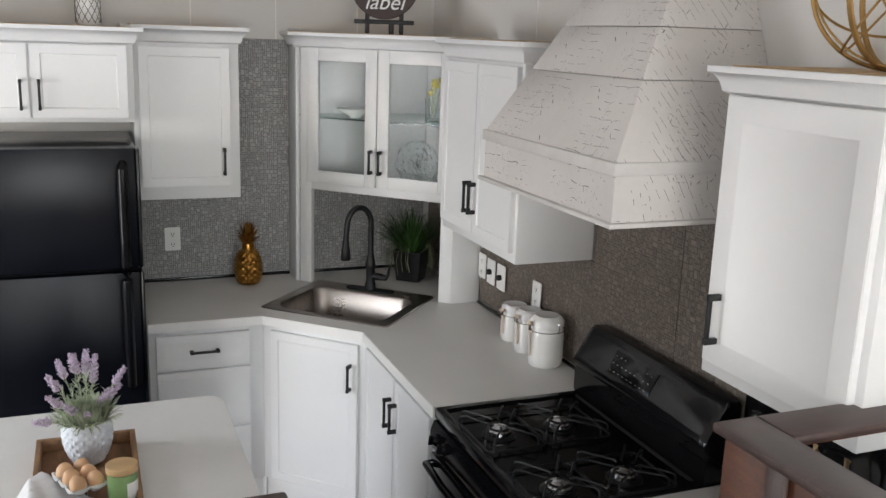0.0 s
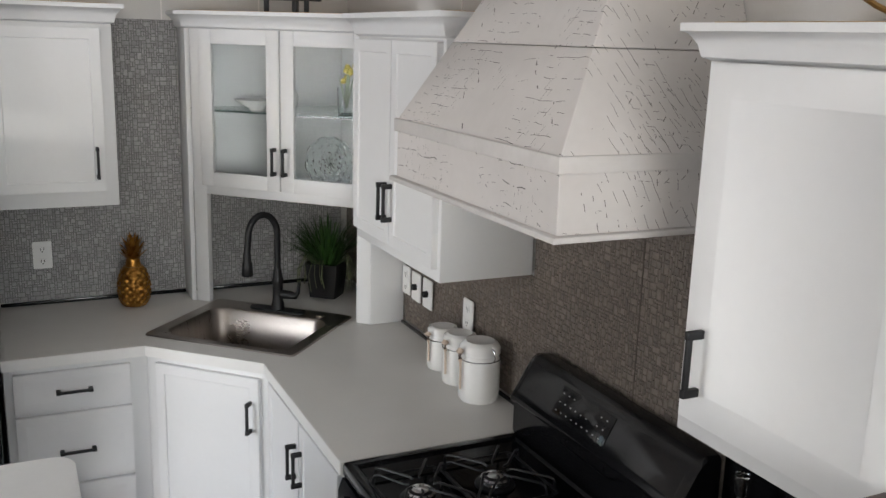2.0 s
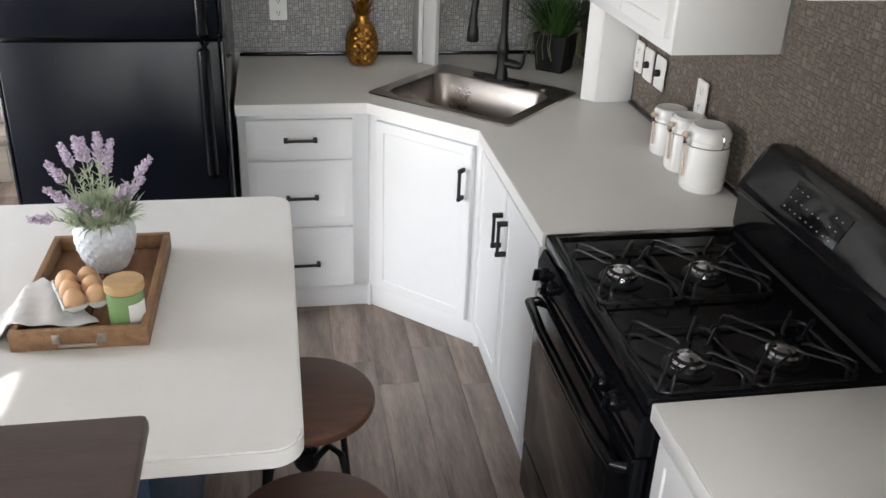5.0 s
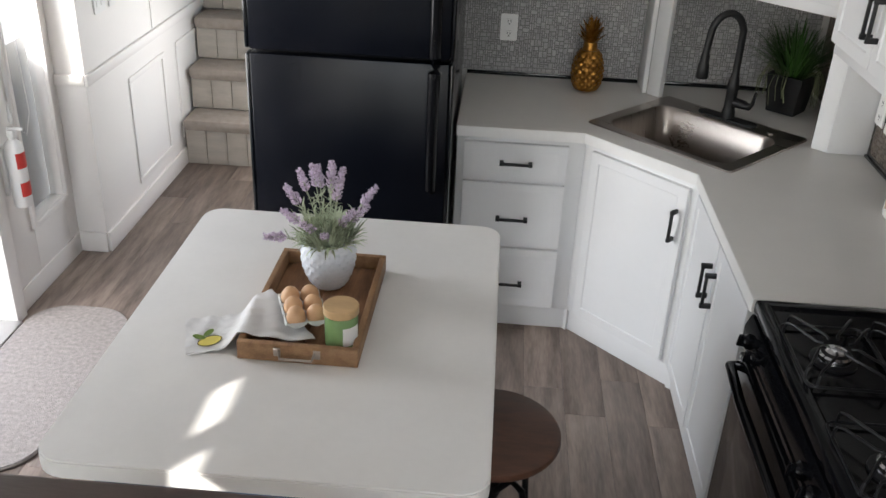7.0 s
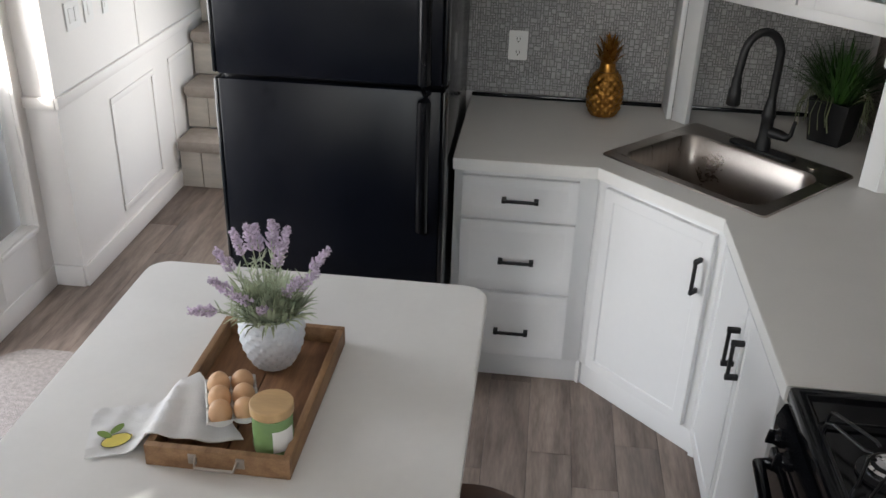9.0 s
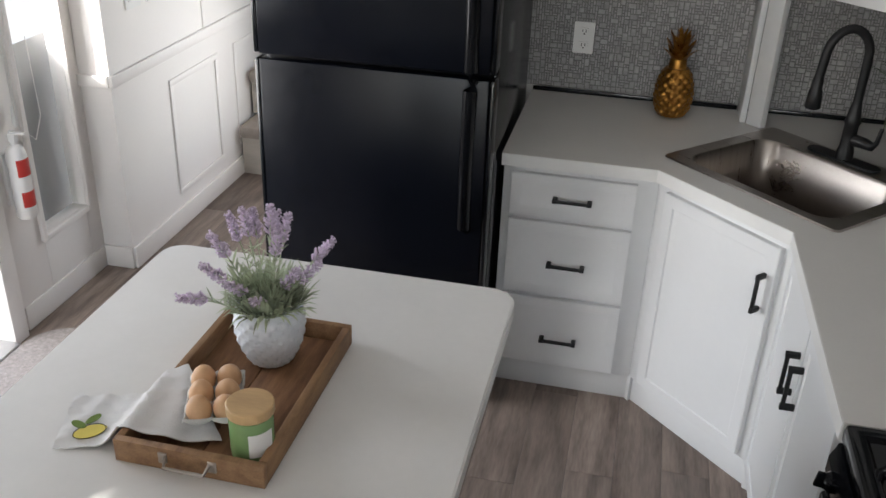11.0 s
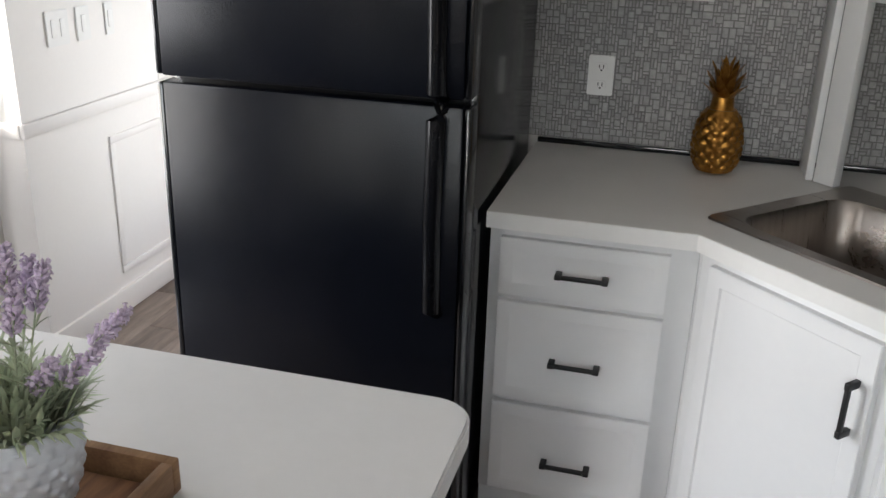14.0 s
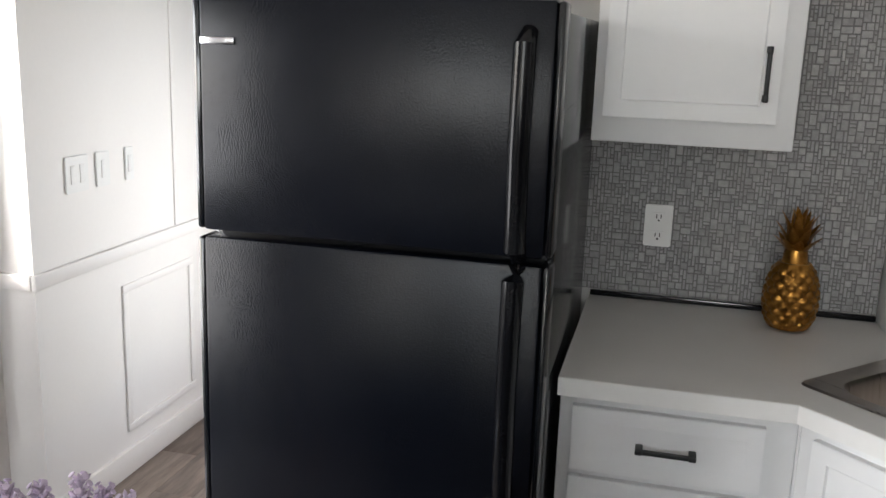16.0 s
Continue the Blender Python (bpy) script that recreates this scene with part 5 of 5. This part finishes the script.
# ---- by the door ----
solo("door_mat", prism(rounded(-1.09, -0.66, 2.86, 3.90, 0.16, 8), 0.001, 0.016, 0.004), mat("speckled_mat", (0.38, 0.34, 0.32), 1.0, vary=0.2, scale=60, fine=200, bump=0.8), "speckled beige door mat on the plank floor", "rug")
fe = thing("fire_extinguisher", "small white fire extinguisher with red label by the door", "fire extinguisher", pose(-1.085, 3.905, 0.475))
part("cylinder", lathe([(0.03, 0), (0.036, 0.008), (0.037, 0.24), (0.03, 0.27), (0.012, 0.285), (0.012, 0.30)], 28), PLASTIC, fe)
for z0, z1 in ((0.05, 0.11), (0.17, 0.235)):
    bm = bmesh.new()
    rows = [[bm.verts.new((rr * math.cos(a), rr * math.sin(a), z)) for a in [radians(-60 + 8 * k) for k in range(14)]] for rr, z in ((0.0378, z0), (0.0378, z1))]
    for k in range(13):
        bm.faces.new((rows[0][k], rows[0][k + 1], rows[1][k + 1], rows[1][k]))
    part("label_band", bm, RED, fe, "red printed label")
part("valve", box(box(bmesh.new(), -0.014, 0.014, -0.012, 0.012, 0.295, 0.325, 0.003), -0.012, 0.05, -0.006, 0.006, 0.325, 0.335, 0.002), PLASTIC, fe)
part("bracket", block(-0.052, -0.036, -0.03, 0.03, 0.05, 0.25, 0.002), PLASTIC, fe)
cdt = thing("blind_cord", "white window blind cords hanging beside the glass", "cord", pose(-1.112, 3.965, 0))
for dy, z1 in ((0.0, 0.82), (0.012, 0.74)):
    part("cord", tube([(0, dy, 2.0), (0.002, dy + 0.003, 1.3), (0.004, dy, z1)], 0.0018, 5), PLASTIC, cdt)
part("cord_loop", tube([(0.002, 0.005, 0.95), (0.006, 0.03, 0.78), (0.006, 0.09, 0.72), (0.006, 0.14, 0.80), (0.004, 0.13, 1.1)], 0.0015, 5), PLASTIC, cdt)
part("tassel", lathe([(0.004, 0.80), (0.01, 0.82), (0.006, 0.87), (0.003, 0.88)], 10), PLASTIC, cdt)


# ---- mosaic backsplash ----
def mosaic(name, label, material, piece, bed_material, regions, near, put, seed):
    """Small stone tiles of mixed size, proud of a dark grout bed. put maps (along, up, out) to the world."""
    rg = random.Random(seed)
    U, gap = 0.0098, 0.0008
    vs, fs, singles = [], [], []
    bed = bmesh.new()
    for a0, a1, z0, z1 in regions:
        corners = [Vector(put(a, z, d)) for a in (a0, a1) for z in (z0, z1) for d in (0.0, 0.006)]
        box(bed, min(c.x for c in corners), max(c.x for c in corners), min(c.y for c in corners), max(c.y for c in corners), z0, z1, 0)
        nx, nz = int((a1 - a0) / U), int((z1 - z0) / U)
        ux, uz = (a1 - a0) / nx, (z1 - z0) / nz
        used = set()
        for j in range(nz):
            for i in range(nx):
                if (i, j) in used:
                    continue
                w, hh = rg.choice(((1, 1), (2, 1), (1, 2), (1, 2), (2, 2), (2, 1), (2, 2), (1, 3), (2, 3), (3, 2), (1, 2)))
                while w > 1 and (i + w > nx or any((i + q, j) in used for q in range(w))):
                    w -= 1
                while hh > 1 and (j + hh > nz or any((i + p_, j + q) in used for p_ in range(w) for q in range(hh))):
                    hh -= 1
                used.update((i + p_, j + q) for p_ in range(w) for q in range(hh))
                jit = lambda: rg.uniform(0, 0.0008)
                b0, b1, c0, c1 = a0 + i * ux + gap + jit(), a0 + (i + w) * ux - gap - jit(), z0 + j * uz + gap + jit(), z0 + (j + hh) * uz - gap - jit()
                out = [0.0074 + rg.uniform(0, 0.0016) for _ in range(4)]
                am, zm = (b0 + b1) / 2, (c0 + c1) / 2
                single = len(singles) < 300 and near[0] < am < near[1] and near[2] < zm < near[3]
                tv, tf = ([], []) if single else (vs, fs)
                k, s = len(tv), 0.0012
                skew = [(rg.uniform(-0.0009, 0.0009), rg.uniform(-0.0009, 0.0009)) for _ in range(4)]
                for (u, z), o_ in zip(((b0, c0), (b1, c0), (b1, c1), (b0, c1)), (0.005,) * 4):
                    tv.append(put(u, z, o_))
                for (u, z), o_, (e0, e1) in zip(((b0 + s, c0 + s), (b1 - s, c0 + s), (b1 - s, c1 - s), (b0 + s, c1 - s)), out, skew):
                    tv.append(put(u + e0, z + e1, o_))
                tf.append((k + 4, k + 5, k + 6, k + 7))
                tf += [(k + q, k + (q + 1) % 4, k + 4 + (q + 1) % 4, k + 4 + q) for q in range(4)]
                if single:
                    singles.append((tv, tf))
    root = solo(name, bed, bed_material, label, "backsplash", "structure")
    me = bpy.data.meshes.new("mosaic_tiles")
    me.from_pydata(vs, [], fs)
    me.materials.append(material)
    tb = new("mosaic_tiles", me)
    tb.parent = root
    tagged(tb, kind="stuff")
    for tv, tf in singles:
        me = bpy.data.meshes.new("mosaic_tile")
        me.from_pydata(tv, [], tf)
        me.materials.append(piece)
        new("mosaic_tile", me).parent = root


mosaic("backsplash_1", "grey stone mosaic backsplash behind the worktop", MOSAIC, MOSAICPIECE, GREYGROUT, [(0.60, 1.424, 0.927, 1.385), (1.126, 1.424, 1.385, 2.115), (1.448, 2.17, 0.927, 1.395)], (0.66, 1.13, 1.0, 1.28), lambda a, z, o: (a, BACK - 0.004 - o, z), 3)
# the browner tone here is the wall's shade, painted into the tiles
mosaic("backsplash_2", "stone mosaic backsplash behind the range, its brown shade painted in", SHADEDMOSAIC, SHADEDPIECE, SHADEDGROUT, [(3.955, 4.66, 0.924, 1.395), (2.386, 3.925, 0.924, 1.36), (2.03, 2.382, 0.924, 1.38), (2.386, 2.915, 1.36, 1.70), (1.83, 2.382, 1.38, 1.70)], (2.6, 3.2, 1.12, 1.34), lambda a, z, o: (RIGHT - 0.004 - o, a, z), 4)

# glossy black sheet covers the wall between range and railing
solo("trim_black_sheet", block(2.186, 2.197, 1.37, 2.026, 0.924, 1.37, 0.002), GLOSS, "glossy black sheet on the wall behind the bottles", "wall panel", "structure")

# ---- floor planks ----
rg = random.Random(8)
PW = 0.152
col = 0
x = LEFT
while x < RIGHT - 0.01:
    x1 = min(x + PW, RIGHT)
    y = 1.25 - rg.uniform(0, 1.1)
    while y < 6.5:
        y1 = y + 1.22
        a, b = max(y, 1.25), min(y1, 6.49)
        if b - a > 0.05:
            me = mesh_of("plank", block(-(x1 - x) / 2 + 0.0006, (x1 - x) / 2 - 0.0006, -(b - a) / 2 + 0.0006, (b - a) / 2 - 0.0006, -0.0045, 0.0, 0.0008), PLANK)
            pk = new("plank", me)
            pk.parent, pk.location = floor, ((x + x1) / 2, (a + b) / 2, 0)
        y = y1
    x = x1
